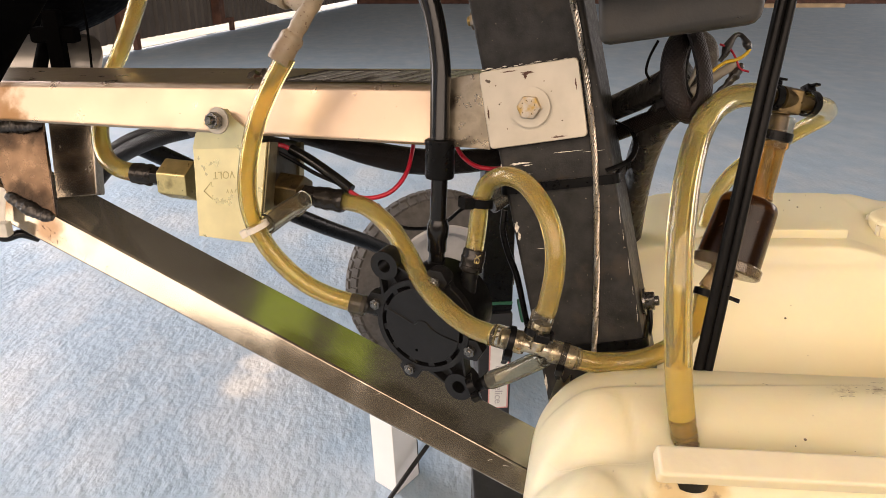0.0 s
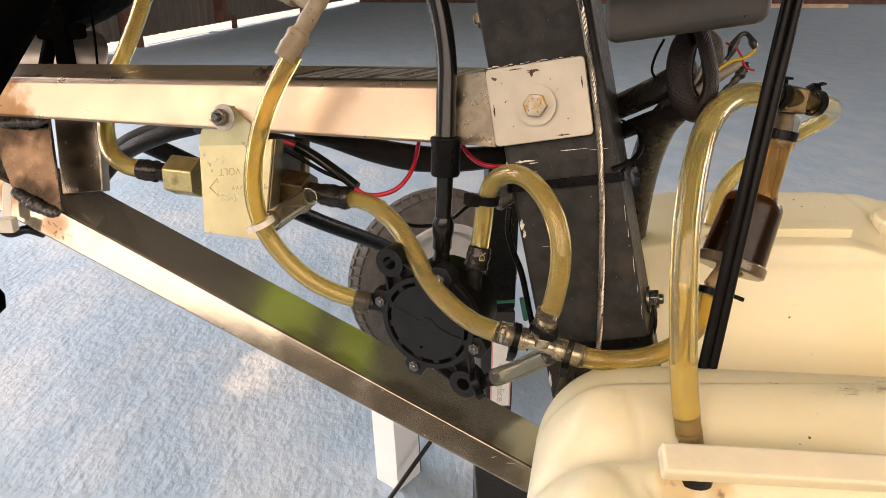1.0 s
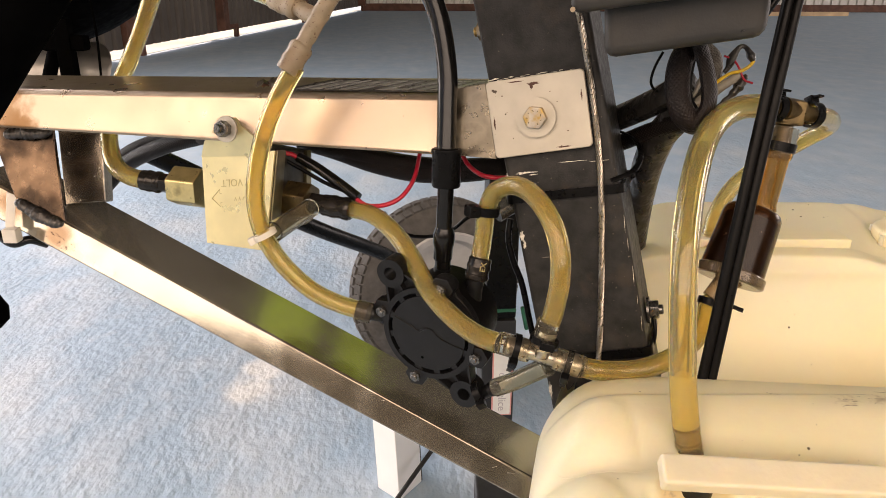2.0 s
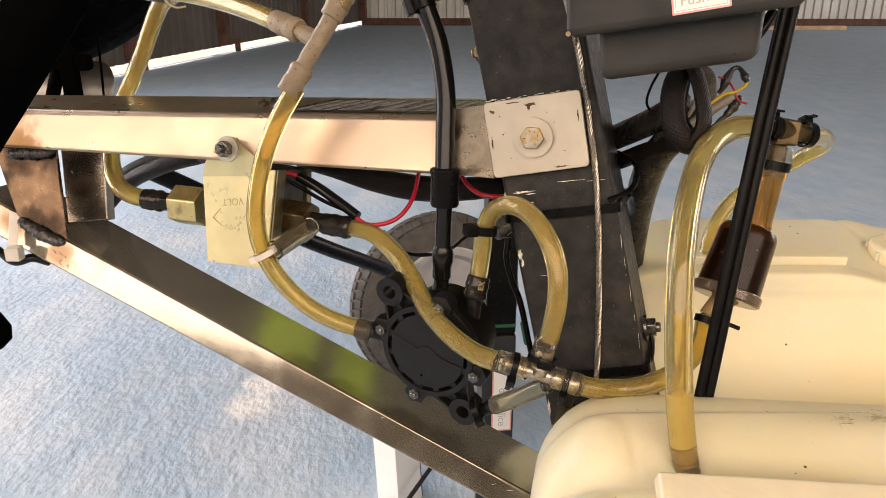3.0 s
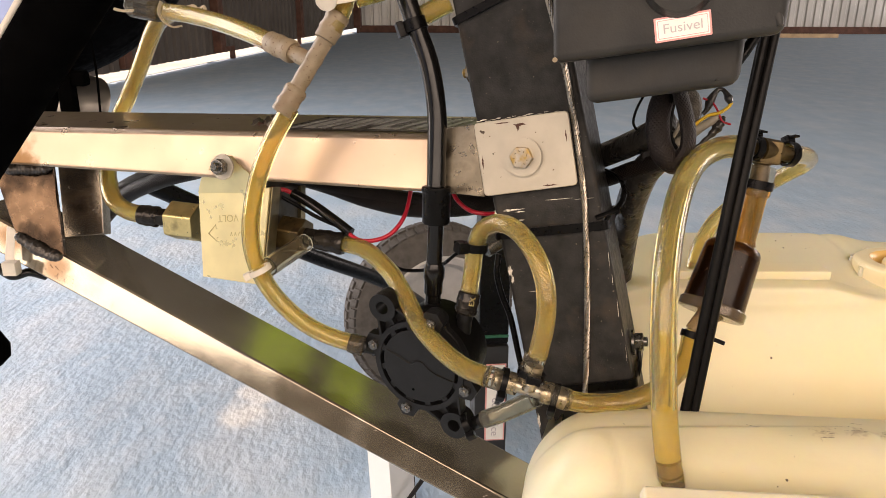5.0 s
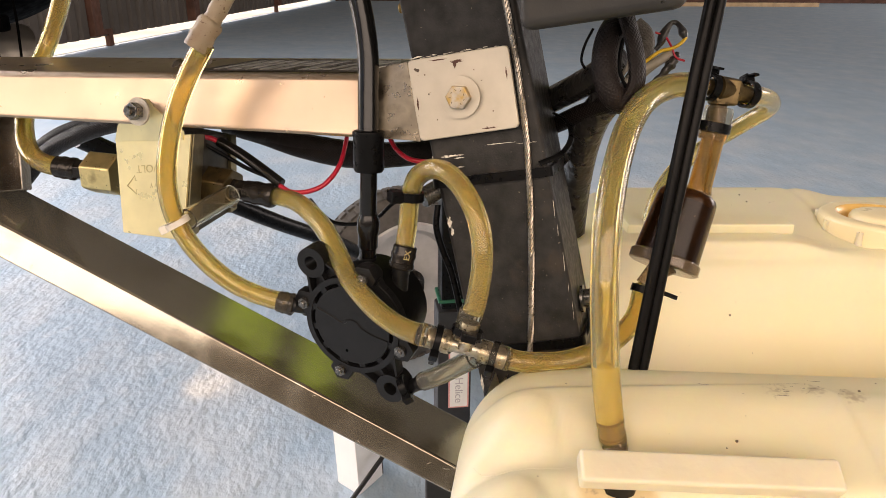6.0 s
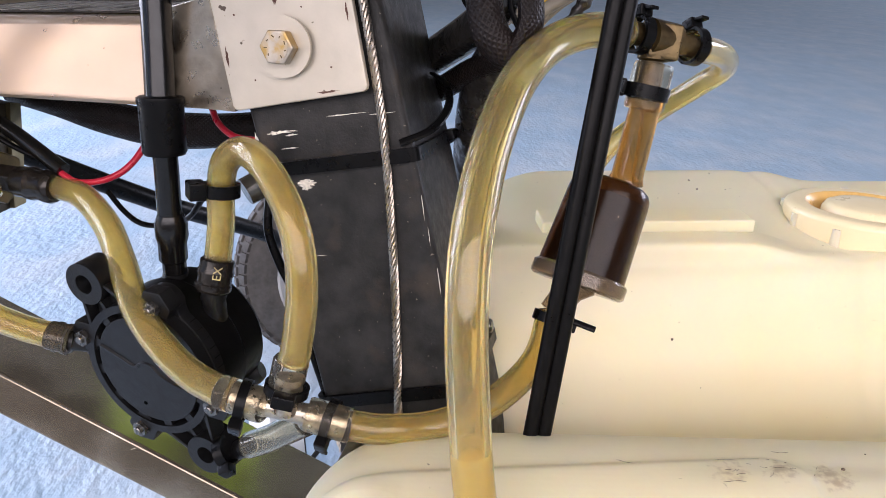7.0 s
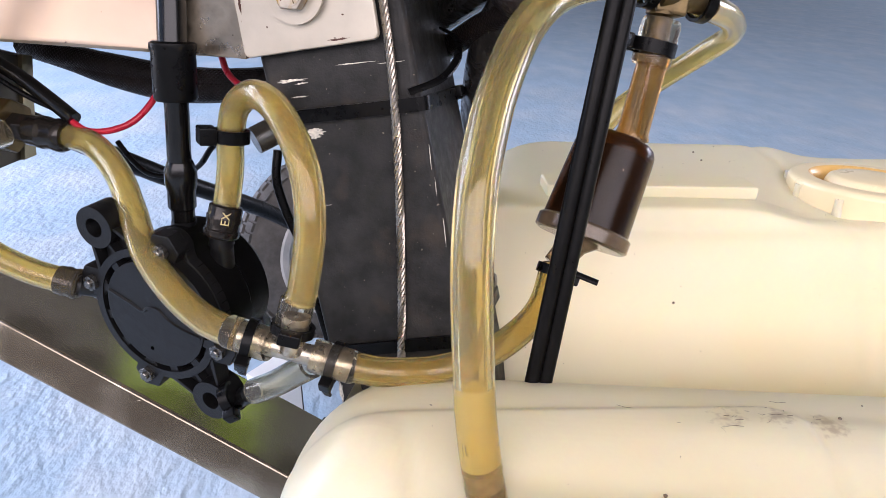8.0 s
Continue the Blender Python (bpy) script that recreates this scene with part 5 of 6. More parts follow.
# ---- cables ----
def build_cables():
    t = thing("control_cable", (0.1516, 0.3765, 0.6036), "pair of black sheathed cables side by side", "cable")
    for dx in (-8.5, 8.5):
        off = V((dx / 1305 * 0.39, 0, 0))
        pts = [V(p) + off for p in ((0.1782, 0.3979, 0.8331), (0.1739, 0.3938, 0.8040), (0.1654, 0.3842, 0.7470), (0.1554, 0.3721, 0.6840), (0.1443, 0.3577, 0.6144), (0.1371, 0.3489, 0.5705))]
        part("sheath", sweep(bmesh.new(), smooth_path(pts), 0.00285, 14), "sheath", t)
    t = thing("pulse_tube", (-0.0042, 0.4267, 0.6509), "black rubber pulse tube coming down to the pump", "tube")
    path = smooth_path(((-0.0306, 0.4645, 0.8637), (-0.0230, 0.4585, 0.8425), (-0.0141, 0.4512, 0.8180), (-0.0058, 0.4456, 0.7949), (-0.0016, 0.4406, 0.7680), (-0.0016, 0.4358, 0.7441), (-0.0019, 0.4311, 0.7236)), 8)
    part("upper_tube", sweep(bmesh.new(), path, 0.0060, 18), "rubber", t, "glossy black tube")
    part("ferrule", lathe(bmesh.new(), (-0.0017, 0.4304, 0.7246), (-0.0020, 0.4278, 0.7011), [(0, 0.0080), (0.03, 0.0092), (0.12, 0.0094), (0.16, 0.0088), (0.94, 0.0088), (1, 0.0080)], 24), "black", t, "black plastic ferrule")
    path = smooth_path(((-0.0020, 0.4282, 0.7049), (-0.0024, 0.4278, 0.6927), (-0.0031, 0.4270, 0.6768), (-0.0039, 0.4261, 0.6493)), 6)
    part("lower_tube", sweep(bmesh.new(), path, 0.0050, 16), "rubber", t)
    part("boot", lathe(bmesh.new(), (-0.0028, 0.4267, 0.6758), (-0.0039, 0.4260, 0.6546), [(0, 0.0053), (0.2, 0.0068), (0.45, 0.0068), (0.6, 0.0060), (0.95, 0.0060), (1, 0.0052)], 20), "rubber", t)
    zip_tie(V((-0.0151, 0.4515, 0.8186)), V((-0.0100, 0.4483, 0.8048)) - V((-0.0151, 0.4515, 0.8186)), 0.0064, 0.0070, V((-1, -0.3, -0.1)), label="black zip tie round the pulse tube", tail=0.004)
    b = pipe(bmesh.new(), smooth_path(((-0.0094, 0.4601, 0.8243), (0.0059, 0.4589, 0.8323))), 0.0062, 0.0015)
    tagged(part("spacer_sleeve", b, "hose"), "short clear amber spacer sleeve", "sleeve")
    # white tie through an amber sleeve between the tee and the tube
    t = thing("zip_tie", (-0.0661, 0.4388, 0.8331), "white nylon zip tie through an amber sleeve", "zip tie", "zip ties")
    part("head", slab(bmesh.new(), circle(0.0066, 9), axes((-0.0650, 0.4358, 0.8335), V((1, 0, 0)), V((0, -1, -0.2))), -0.004, 0.003, 0.001), "white_tie", t)
    part("band", sweep(bmesh.new(), smooth_path(((-0.0660, 0.4377, 0.8328), (-0.0492, 0.4366, 0.8357), (-0.0296, 0.4419, 0.8410), (-0.0182, 0.4503, 0.8435))), 0.0042, 10, True, 0.4), "white_tie", t)
    part("sleeve", pipe(bmesh.new(), smooth_path(((-0.0485, 0.4365, 0.8353), (-0.0328, 0.4402, 0.8394))), 0.0068, 0.0015), "hose", t, "clear amber sleeve")
    # white tie round the bowed hose, through a clear sleeve
    zip_tie(V((-0.1118, 0.4188, 0.6734)), V((-0.1044, 0.4178, 0.6582)) - V((-0.1118, 0.4188, 0.6734)), 0.0061, 0.0034, V((-1, -0.2, 0.1)), "white_tie", "white nylon zip tie round a fuel hose", 0.004)
    b = pipe(bmesh.new(), smooth_path(((-0.1081, 0.4276, 0.6726), (-0.0909, 0.4615, 0.6773))), 0.0064, 0.0012)
    tagged(part("spacer_sleeve", b, "clear_collar"), "clear plastic spacer sleeve", "sleeve")
    # electric wires
    cable("red_wire", ((-0.1164, 0.4824, 0.7093), (-0.1071, 0.4841, 0.7081), (-0.1004, 0.4866, 0.7036)), 0.0016, "red", "red electric wire from the valve", "wire")
    cable("red_wire", ((-0.0616, 0.4655, 0.6822), (-0.0532, 0.4620, 0.6786), (-0.0413, 0.4613, 0.6796), (-0.0310, 0.4643, 0.6845), (-0.0231, 0.4725, 0.6949), (-0.0193, 0.4871, 0.7105)), 0.0015, "red", "red electric wire hanging in a bow", "wire")
    cable("red_wire", ((0.0081, 0.4707, 0.7123), (0.0123, 0.4620, 0.7066), (0.0200, 0.4540, 0.7023), (0.0299, 0.4513, 0.7009), (0.0414, 0.4534, 0.7007)), 0.0015, "red", "red electric wire going behind the mast", "wire")
    cable("black_wire", ((-0.1154, 0.4835, 0.7067), (-0.1000, 0.4824, 0.6981), (-0.0845, 0.4773, 0.6905), (-0.0688, 0.4711, 0.6856)), 0.0014, "black", "thin black electric wire", "wire")
    cable("heat_shrink", ((-0.1023, 0.4872, 0.7051), (-0.0884, 0.4815, 0.6987), (-0.0726, 0.4729, 0.6902), (-0.0601, 0.4658, 0.6829)), 0.0036, "rubber", "black heat-shrink sleeve over wires", "sleeve")
    cable("black_wire", ((-0.0437, 0.4700, 0.6715), (-0.0353, 0.4646, 0.6630), (-0.0257, 0.4588, 0.6590), (-0.0106, 0.4511, 0.6614), (0.0021, 0.4375, 0.6706), (0.0106, 0.4267, 0.6816), (0.0172, 0.4203, 0.6872)), 0.0013, "black", "thin black tie tail looping to the mast hose", "wire")
    cable("black_wire", ((0.0378, 0.4305, 0.6803), (0.0369, 0.4277, 0.6674), (0.0407, 0.4264, 0.6529), (0.0464, 0.4251, 0.6382), (0.0526, 0.4234, 0.6115), (0.0587, 0.4210, 0.5885)), 0.0020, "black", "black wire down the edge of the mast", "wire")
    for r, pts in ((0.0065, ((-0.1093, 0.5347, 0.7061), (-0.0829, 0.5223, 0.7017), (-0.0536, 0.5110, 0.6946), (-0.0212, 0.4989, 0.6911), (0.0139, 0.4895, 0.6943), (0.0445, 0.4892, 0.6991))),
                                  (0.0060, ((-0.0910, 0.5232, 0.7040), (-0.0574, 0.5110, 0.7002), (-0.0172, 0.4990, 0.6967), (0.0176, 0.4889, 0.6984), (0.0445, 0.4903, 0.7020))),
                                  (0.0070, ((-0.3158, 0.6240, 0.6317), (-0.2796, 0.6157, 0.6659), (-0.2364, 0.5920, 0.6878), (-0.1974, 0.5754, 0.7005))),
                                  (0.0065, ((-0.3156, 0.6417, 0.6501), (-0.2723, 0.6203, 0.6781), (-0.2309, 0.6048, 0.6935), (-0.1917, 0.5874, 0.7040)))):
        cable("wiring_harness", pts, r, "braid", "black braided wiring harness under the steel rail", "wiring")
    # bundle behind the mast
    cable("wiring_harness", ((0.0981, 0.4982, 0.7227), (0.1114, 0.4762, 0.7351), (0.1216, 0.4556, 0.7457), (0.1305, 0.4363, 0.7567), (0.1387, 0.4289, 0.7653)), 0.0098, "tape", "thick taped black wiring bundle beside the mast", "wiring", flat=0.8)
    cable("wiring_harness", ((0.1019, 0.4930, 0.7091), (0.1132, 0.4705, 0.7201), (0.1245, 0.4482, 0.7318), (0.1371, 0.4301, 0.7407), (0.1469, 0.4261, 0.7440)), 0.0054, "braid", "black braided sleeve beside the mast", "wiring")
    cable("wiring_harness", ((0.1360, 0.4214, 0.7876), (0.1263, 0.4105, 0.7787), (0.1229, 0.4025, 0.7663), (0.1253, 0.3986, 0.7535), (0.1330, 0.4001, 0.7462), (0.1420, 0.4090, 0.7471)), 0.0066, "braid", "looped braided wiring sleeve under the fuse box", "wiring", 8, 14)
    cable("wiring_harness", ((0.1336, 0.3974, 0.7446), (0.1388, 0.3957, 0.7569), (0.1375, 0.3996, 0.7726), (0.1335, 0.4107, 0.7904)), 0.0062, "braid", "flat black wiring sleeve under the fuse box", "wiring", flat=0.6)
    cable("wiring_harness", ((0.1467, 0.4376, 0.7823), (0.1518, 0.4346, 0.7773), (0.1520, 0.4303, 0.7691), (0.1478, 0.4264, 0.7588), (0.1414, 0.4264, 0.7477)), 0.0046, "grey_braid", "frayed grey braided wiring sleeve end", "wiring")
    for pts, r, mat in ((((0.1347, 0.4274, 0.7837), (0.1273, 0.4223, 0.7761), (0.1238, 0.4181, 0.7651), (0.1270, 0.4159, 0.7537)), 0.0010, "black"), (((0.1404, 0.4294, 0.7834), (0.1366, 0.4231, 0.7726), (0.1351, 0.4186, 0.7610), (0.1396, 0.4170, 0.7511)), 0.0012, "black"),
                        (((0.1242, 0.4399, 0.7799), (0.1201, 0.4396, 0.7710), (0.1190, 0.4406, 0.7624), (0.1228, 0.4426, 0.7564)), 0.0008, "black"), (((0.1419, 0.4213, 0.7679), (0.1391, 0.4187, 0.7610), (0.1356, 0.4185, 0.7549)), 0.0012, "pale_wire")):
        cable("black_wire" if mat == "black" else "grey_wire", pts, r, mat, "thin loose wire inside the harness loop", "wire")
    cable("cable_boot", ((0.1352, 0.4405, 0.7398), (0.1311, 0.4518, 0.7273), (0.1289, 0.4651, 0.7062), (0.1295, 0.4807, 0.6769), (0.1316, 0.4964, 0.6342)), 0.0098, "tape", "black rubber boot hanging beside the mast", "cable")
    cable("grey_cable", ((0.1637, 0.4246, 0.7680), (0.1569, 0.4221, 0.7644), (0.1481, 0.4193, 0.7598), (0.1390, 0.4179, 0.7533)), 0.0026, "pale_wire", "cut grey cable end by the harness", "wire")
    cable("grey_cable", ((0.1618, 0.4258, 0.7658), (0.1529, 0.4236, 0.7600), (0.1422, 0.4210, 0.7503)), 0.0022, "pale_wire", "cut grey cable end by the harness", "wire")
    path = smooth_path(((0.1560, 0.4263, 0.7698), (0.1584, 0.4265, 0.7731), (0.1602, 0.4275, 0.7783), (0.1639, 0.4284, 0.7836), (0.1669, 0.4274, 0.7837), (0.1695, 0.4259, 0.7799), (0.1711, 0.4246, 0.7764)), 5)
    w = part("black_wire", sweep(bmesh.new(), path, [0.0013 + 0.0014 * math.exp(-((i - 9) / 4) ** 2) + 0.0012 * math.exp(-((i - 26) / 3) ** 2) for i in range(len(path))], 10), "tape", None)
    tagged(w, "black taped wire end in a loop", "wire")
    cable("yellow_wire", ((0.1715, 0.4247, 0.7767), (0.1691, 0.4236, 0.7739), (0.1640, 0.4225, 0.7711), (0.1573, 0.4219, 0.7695), (0.1472, 0.4194, 0.7629)), 0.0010, "yellow", "loose yellow electric wire end", "wire")
    cable("red_wire", ((0.1551, 0.4267, 0.7791), (0.1604, 0.4258, 0.7769), (0.1634, 0.4230, 0.7723), (0.1659, 0.4208, 0.7667), (0.1705, 0.4191, 0.7649)), 0.0006, "red", "thin red wire end", "wire")
    path = smooth_path(((0.1677, 0.4228, 0.7690), (0.1657, 0.4225, 0.7653), (0.1623, 0.4217, 0.7604), (0.1569, 0.4216, 0.7546), (0.1486, 0.4218, 0.7470)), 6)
    w = part("black_wire", sweep(bmesh.new(), path, [0.0010 + 0.0016 * math.exp(-((i - 9) / 5) ** 2) + 0.0007 * math.sin(i * 0.8) ** 2 for i in range(len(path))], 10), "tape", None)
    tagged(w, "black taped wire end", "wire")
    cable("black_wire", ((0.1268, 0.4084, 0.6228), (0.1269, 0.4035, 0.6156), (0.1234, 0.3969, 0.6094), (0.1160, 0.3897, 0.6075)), 0.0012, "black", "thin black wire loop on the mast", "wire")


build_cables()


# ---- fuse box ----
def build_fuse_box():
    t = thing("fuse_box", (0.1126, 0.3632, 0.7895), "black plastic fuse box with a red-bordered label", "fuse box")
    a, b2 = V((0.0531, 0.3445, 0.8050)), V((0.1506, 0.3215, 0.8203))
    upv = V((0.03, 0.03, 1)).normalized() * 0.10
    backv = V((0.34, 0.92, 0.0)).normalized() * 0.06
    q = [a, b2, b2 + upv + V((0.002, 0, 0)), a + upv - V((0.008, 0, 0))]
    body = part("body", hexa(bmesh.new(), q + [p + backv for p in q], 0.0045, 3), "dull", t, "matt black plastic housing")
    a2, b3 = V((0.0719, 0.3558, 0.7843)), V((0.1413, 0.3410, 0.7959))
    q = [a2, b3, b3 + upv * 0.4, a2 + upv * 0.4 - V((0.004, 0, 0))]
    part("lower_housing", hexa(bmesh.new(), q + [p + backv * 0.8 for p in q], 0.0055, 3), "dull", t)
    face_n = (b2 - a).cross(upv).normalized()
    face_n = face_n if face_n.y < 0 else -face_n
    mid = V((0.1097, 0.3344, 0.8229))
    s = (mid - a).dot(face_n)
    mid = mid - face_n * s + face_n * 0.0003
    m = axes(mid, b2 - a, face_n) @ pose(0, 0, 0, 0, 0, 1.5)
    part("label_border", slab(bmesh.new(), rounded(0.0245, 0.0108, 0.0006), m, 0, 0.0002), "label_red", body, "red label border")
    part("label", slab(bmesh.new(), rounded(0.0228, 0.0092, 0.0004), m, 0.0001, 0.0004), "label", body, "white paper label")
    part("label_line", slab(bmesh.new(), rounded(0.0215, 0.0080, 0.0004), m, 0.0003, 0.0005), "label_red", body)
    part("label_field", slab(bmesh.new(), rounded(0.0210, 0.0075, 0.0004), m, 0.0004, 0.0006), "label", body)
    words("Fusivel", m @ Matrix.Translation((0, 0, 0.0007)), 0.0060, "ink", body, squeeze=1.08)
    for pts, r in ((((0.1344, 0.3335, 0.8391), (0.1371, 0.3307, 0.8332), (0.1404, 0.3281, 0.8291)), 0.0022), (((0.1464, 0.3280, 0.8344), (0.1475, 0.3252, 0.8285), (0.1487, 0.3228, 0.8238)), 0.0026), (((0.1363, 0.3274, 0.8260), (0.1413, 0.3255, 0.8239), (0.1464, 0.3241, 0.8230)), 0.0016)):
        part("melted_lump", sweep(bmesh.new(), smooth_path(pts, 5), [r * (0.5 + 0.5 * math.sin(math.pi * (i + 0.5) / 11)) for i in range(11)], 10), "dull", body)
    for pts, r in ((((0.1299, 0.3484, 0.8089), (0.1313, 0.3466, 0.8054), (0.1302, 0.3454, 0.8018), (0.1317, 0.3436, 0.7982)), 0.0010), (((0.1289, 0.3484, 0.8079), (0.1268, 0.3478, 0.8052), (0.1283, 0.3464, 0.8027)), 0.0008),
                   (((0.0762, 0.3591, 0.7979), (0.0815, 0.3583, 0.7997), (0.0884, 0.3573, 0.8015)), 0.0010), (((0.0905, 0.3564, 0.8007), (0.0932, 0.3561, 0.8016)), 0.0009)):
        path = smooth_path(pts, 5)
        part("melted_lump", sweep(bmesh.new(), path, [r * (0.4 + 0.6 * abs(math.sin(1.3 * i + 0.5))) for i in range(len(path))], 8), "dull", body)
    cable("black_wire", ((0.1633, 0.3841, 0.8160), (0.1590, 0.3817, 0.8098), (0.1536, 0.3791, 0.8031)), 0.0028, "black", "black cable behind the fuse box", "cable")
    part("chip", slab(bmesh.new(), circle(0.0012, 8), axes(V((0.0547, 0.3452, 0.8073)), b2 - a, face_n), 0, 0.0012), "nylon", body)
    mf = axes(V((0.1051, 0.3308, 0.8447)), b2 - a, face_n)
    part("fuse_socket", lathe(bmesh.new(), mf @ V((0, -0.002, -0.006)), mf @ V((0, -0.002, 0.003)), [(0, 0.0165), (0.5, 0.016), (1, 0.0135)], 30), "dull", t)
    part("fuse_cap", box(bmesh.new(), mf @ Matrix.Translation((0, 0.004, 0.006)), 0.024, 0.016, 0.006, 0.001), "teal", t, "green see-through fuse cap")


build_fuse_box()


# ---- fuel tank ----
def build_tank():
    t = thing("fuel_tank", (0.35, 0.40, 0.33), "yellowed white plastic fuel tank with two humps", "fuel tank")
    # outline of the tank's section: depth and height, front to back
    sec = smooth_path([Vector((0, y, z)) for y, z in ((0.10, 0.33), (0.10, 0.38), (0.10, 0.45), (0.105, 0.53), (0.125, 0.562), (0.16, 0.574), (0.21, 0.580), (0.25, 0.584), (0.275, 0.590), (0.295, 0.599), (0.313, 0.609), (0.333, 0.6145),
                       (0.353, 0.6135), (0.368, 0.604), (0.382, 0.584), (0.398, 0.564), (0.416, 0.555), (0.430, 0.564), (0.444, 0.587), (0.4535, 0.609), (0.4605, 0.6235), (0.4650, 0.6300), (0.4685, 0.6328), (0.474, 0.6338), (0.483, 0.634), (0.495, 0.634), (0.51, 0.634), (0.54, 0.634), (0.575, 0.634), (0.60, 0.632), (0.62, 0.622), (0.635, 0.59), (0.64, 0.45), (0.64, 0.33))], 8)
    fine = []
    for p, q in zip(sec, sec[1:]):
        n = max(1, round((q - p).length / 0.0006)) if 0.462 < p.y < 0.512 or 0.32 < p.y < 0.352 else 1
        fine += [p.lerp(q, k / n) for k in range(n)]
    sec = fine + [sec[-1]]
    tang = [(sec[min(i + 1, len(sec) - 1)] - sec[max(i - 1, 0)]).normalized() for i in range(len(sec))]
    inward = [Vector((0, tg.z, -tg.y)) for tg in tang]
    rad, bm, cols = 0.045, bmesh.new(), []
    us = [rad * (1 - math.cos(radians(a))) for a in range(0, 91, 6)] + [0.047 + 0.002 * k for k in range(130)] + [0.32, 0.36, 0.42, 0.5]

    def push(x, y, z):
        d = 0.0
        for cx, cy, sx, sy, h in ((0.075, 0.313, 0.014, 0.016, 0.0042), (0.067, 0.271, 0.016, 0.015, 0.0095), (0.083, 0.235, 0.018, 0.014, 0.004), (0.0935, 0.306, 0.0022, 0.012, -0.0012), (0.24, 0.325, 0.05, 0.012, 0.002)):
            d += h * math.exp(-(((x - cx) / sx) ** 2 + ((y - cy) / sy) ** 2) ** 2.0)
        # raised pad on the front hump, with a rounded back corner
        if y < 0.40:
            yw = y - 0.085 * (x - 0.12)
            qx, qy = x - 0.2315 + 0.012 - 0.15 * max(0.0, 0.318 - yw), yw - 0.3335 + 0.012
            away = math.hypot(max(qx, 0.0), max(qy, 0.0)) + min(max(qx, qy), 0.0) - 0.012
            d += 0.0019 / (1 + math.exp(min(60.0, away / 0.0007))) / (1 + math.exp(-(y - 0.285) / 0.004))
        # valley along the seam and the pocket round the hose hole
        if y < 0.40:
            d -= 0.0045 * math.exp(-((y - 0.2945) / 0.005) ** 2) / (1 + math.exp((x - 0.100) / 0.003))
            d -= 0.007 / (1 + math.exp(-(x - 0.096 - 0.3 * (0.275 - y)) / 0.0012)) / (1 + math.exp((y - 0.2835) / 0.0014))
        # shallow upright crease in the rear face
        if y > 0.42:
            d -= 0.0015 * math.exp(-((x - 0.335) / 0.006) ** 2)
            # raised plateau with a straight bar on it; it ends before the cap's pocket
            edge = 1 / (1 + math.exp(-(y - 0.4675) / 0.0007))
            end = 0.292 + 0.6 * max(0.0, y - 0.49)
            d += 0.0085 * edge / (1 + math.exp((x - end) / 0.0080))
            d -= 0.0016 / (1 + math.exp(-(x - end - 0.010) / 0.003)) / (1 + math.exp(-(y - 0.476) / 0.002)) / (1 + math.exp((y - 0.566) / 0.003))
        return d
    for u in us:
        inset = rad - math.sqrt(max(0.0, rad * rad - (rad - min(u, rad)) ** 2))
        col = []
        for p, w in zip(sec, inward):
            q = p + w * inset
            step = min(1.0, max(0.0, (q.y - 0.375) / 0.05))
            left = 0.040 + 0.25 * (min(q.y, 0.40) - 0.30) + 0.027 * step * step * (3 - 2 * step) + 0.25 * max(0.0, q.y - 0.42) + 11.0 * max(0.0, q.y - 0.57) ** 2
            x = left + u
            near = 1 / (1 + math.exp((q.y - 0.40) / 0.008))
            col.append(bm.verts.new((x, q.y - near * 0.085 * (x - 0.12), q.z + push(x, q.y, q.z))))
        cols.append(col)
    for i in range(len(cols) - 1):
        for k in range(len(sec) - 1):
            bm.faces.new((cols[i][k], cols[i][k + 1], cols[i + 1][k + 1], cols[i + 1][k]))
    bm.faces.new(cols[0])
    bm.faces.new(cols[-1][::-1])
    for i in range(len(cols) - 1):
        bm.faces.new((cols[i][0], cols[i + 1][0], cols[i + 1][-1], cols[i][-1]))
    body = part("body", bm, "tank", t, "yellowed translucent white moulded body")
    body.data.set_sharp_from_angle(angle=radians(70))
    part("moulded_bar", box(bmesh.new(), pose(0.2255, 0.4940, 0.6450), 0.115, 0.020, 0.0070, 0.0012, 3), "tank", t, "straight moulded bar on the rear hump")
    # filler cap
    c = V((0.3674, 0.5165, 0.6182))
    top = c + V((0.0005, 0.0015, 0.0255))
    prof = [(0, 0.0478), (0.10, 0.0480), (0.14, 0.0466), (0.18, 0.0458), (0.86, 0.0452), (0.93, 0.0446), (0.98, 0.0430), (1.0, 0.0405), (1.0, 0.0350), (0.995, 0.0342)]
    b = lathe(bmesh.new(), c, top, prof, 72, False)
    up = (top - c).normalized()
    cap = part("filler_cap", b, "cap", t, "yellowed round screw cap")
    part("recess", lathe(bmesh.new(), c, top, [(0.995, 0.0343), (0.96, 0.0325), (0.84, 0.0305), (0.60, 0.0292), (0.58, 0.024), (0.58, 0.001)], 60, False), "cap_amber", cap, "amber-stained groove in the cap")
    for k in range(10):
        a = radians(219 + 36 * k)
        foot, head = (c + V((math.cos(a), math.sin(a), 0)) * 0.0445 + up * h for h in (0.004, 0.0225))
        part("grip_rib", sweep(bmesh.new(), [foot, foot.lerp(head, 0.5), head], [0.0030, 0.0030, 0.0024], 12), "tank_white", cap, "pale upright grip rib")
    part("boss", lathe(bmesh.new(), c + up * 0.0172, top + up * 0.0012, [(0, 0.0252), (0.55, 0.0246), (0.85, 0.0230), (1.0, 0.0200), (1.05, 0.012), (1.06, 0.001)], 48), "cap", cap)
    # seam line, scuffs and specks on the skin
    from mathutils.bvhtree import BVHTree
    skin = BVHTree.FromPolygons([v.co for v in body.data.vertices], [p.vertices for p in body.data.polygons])

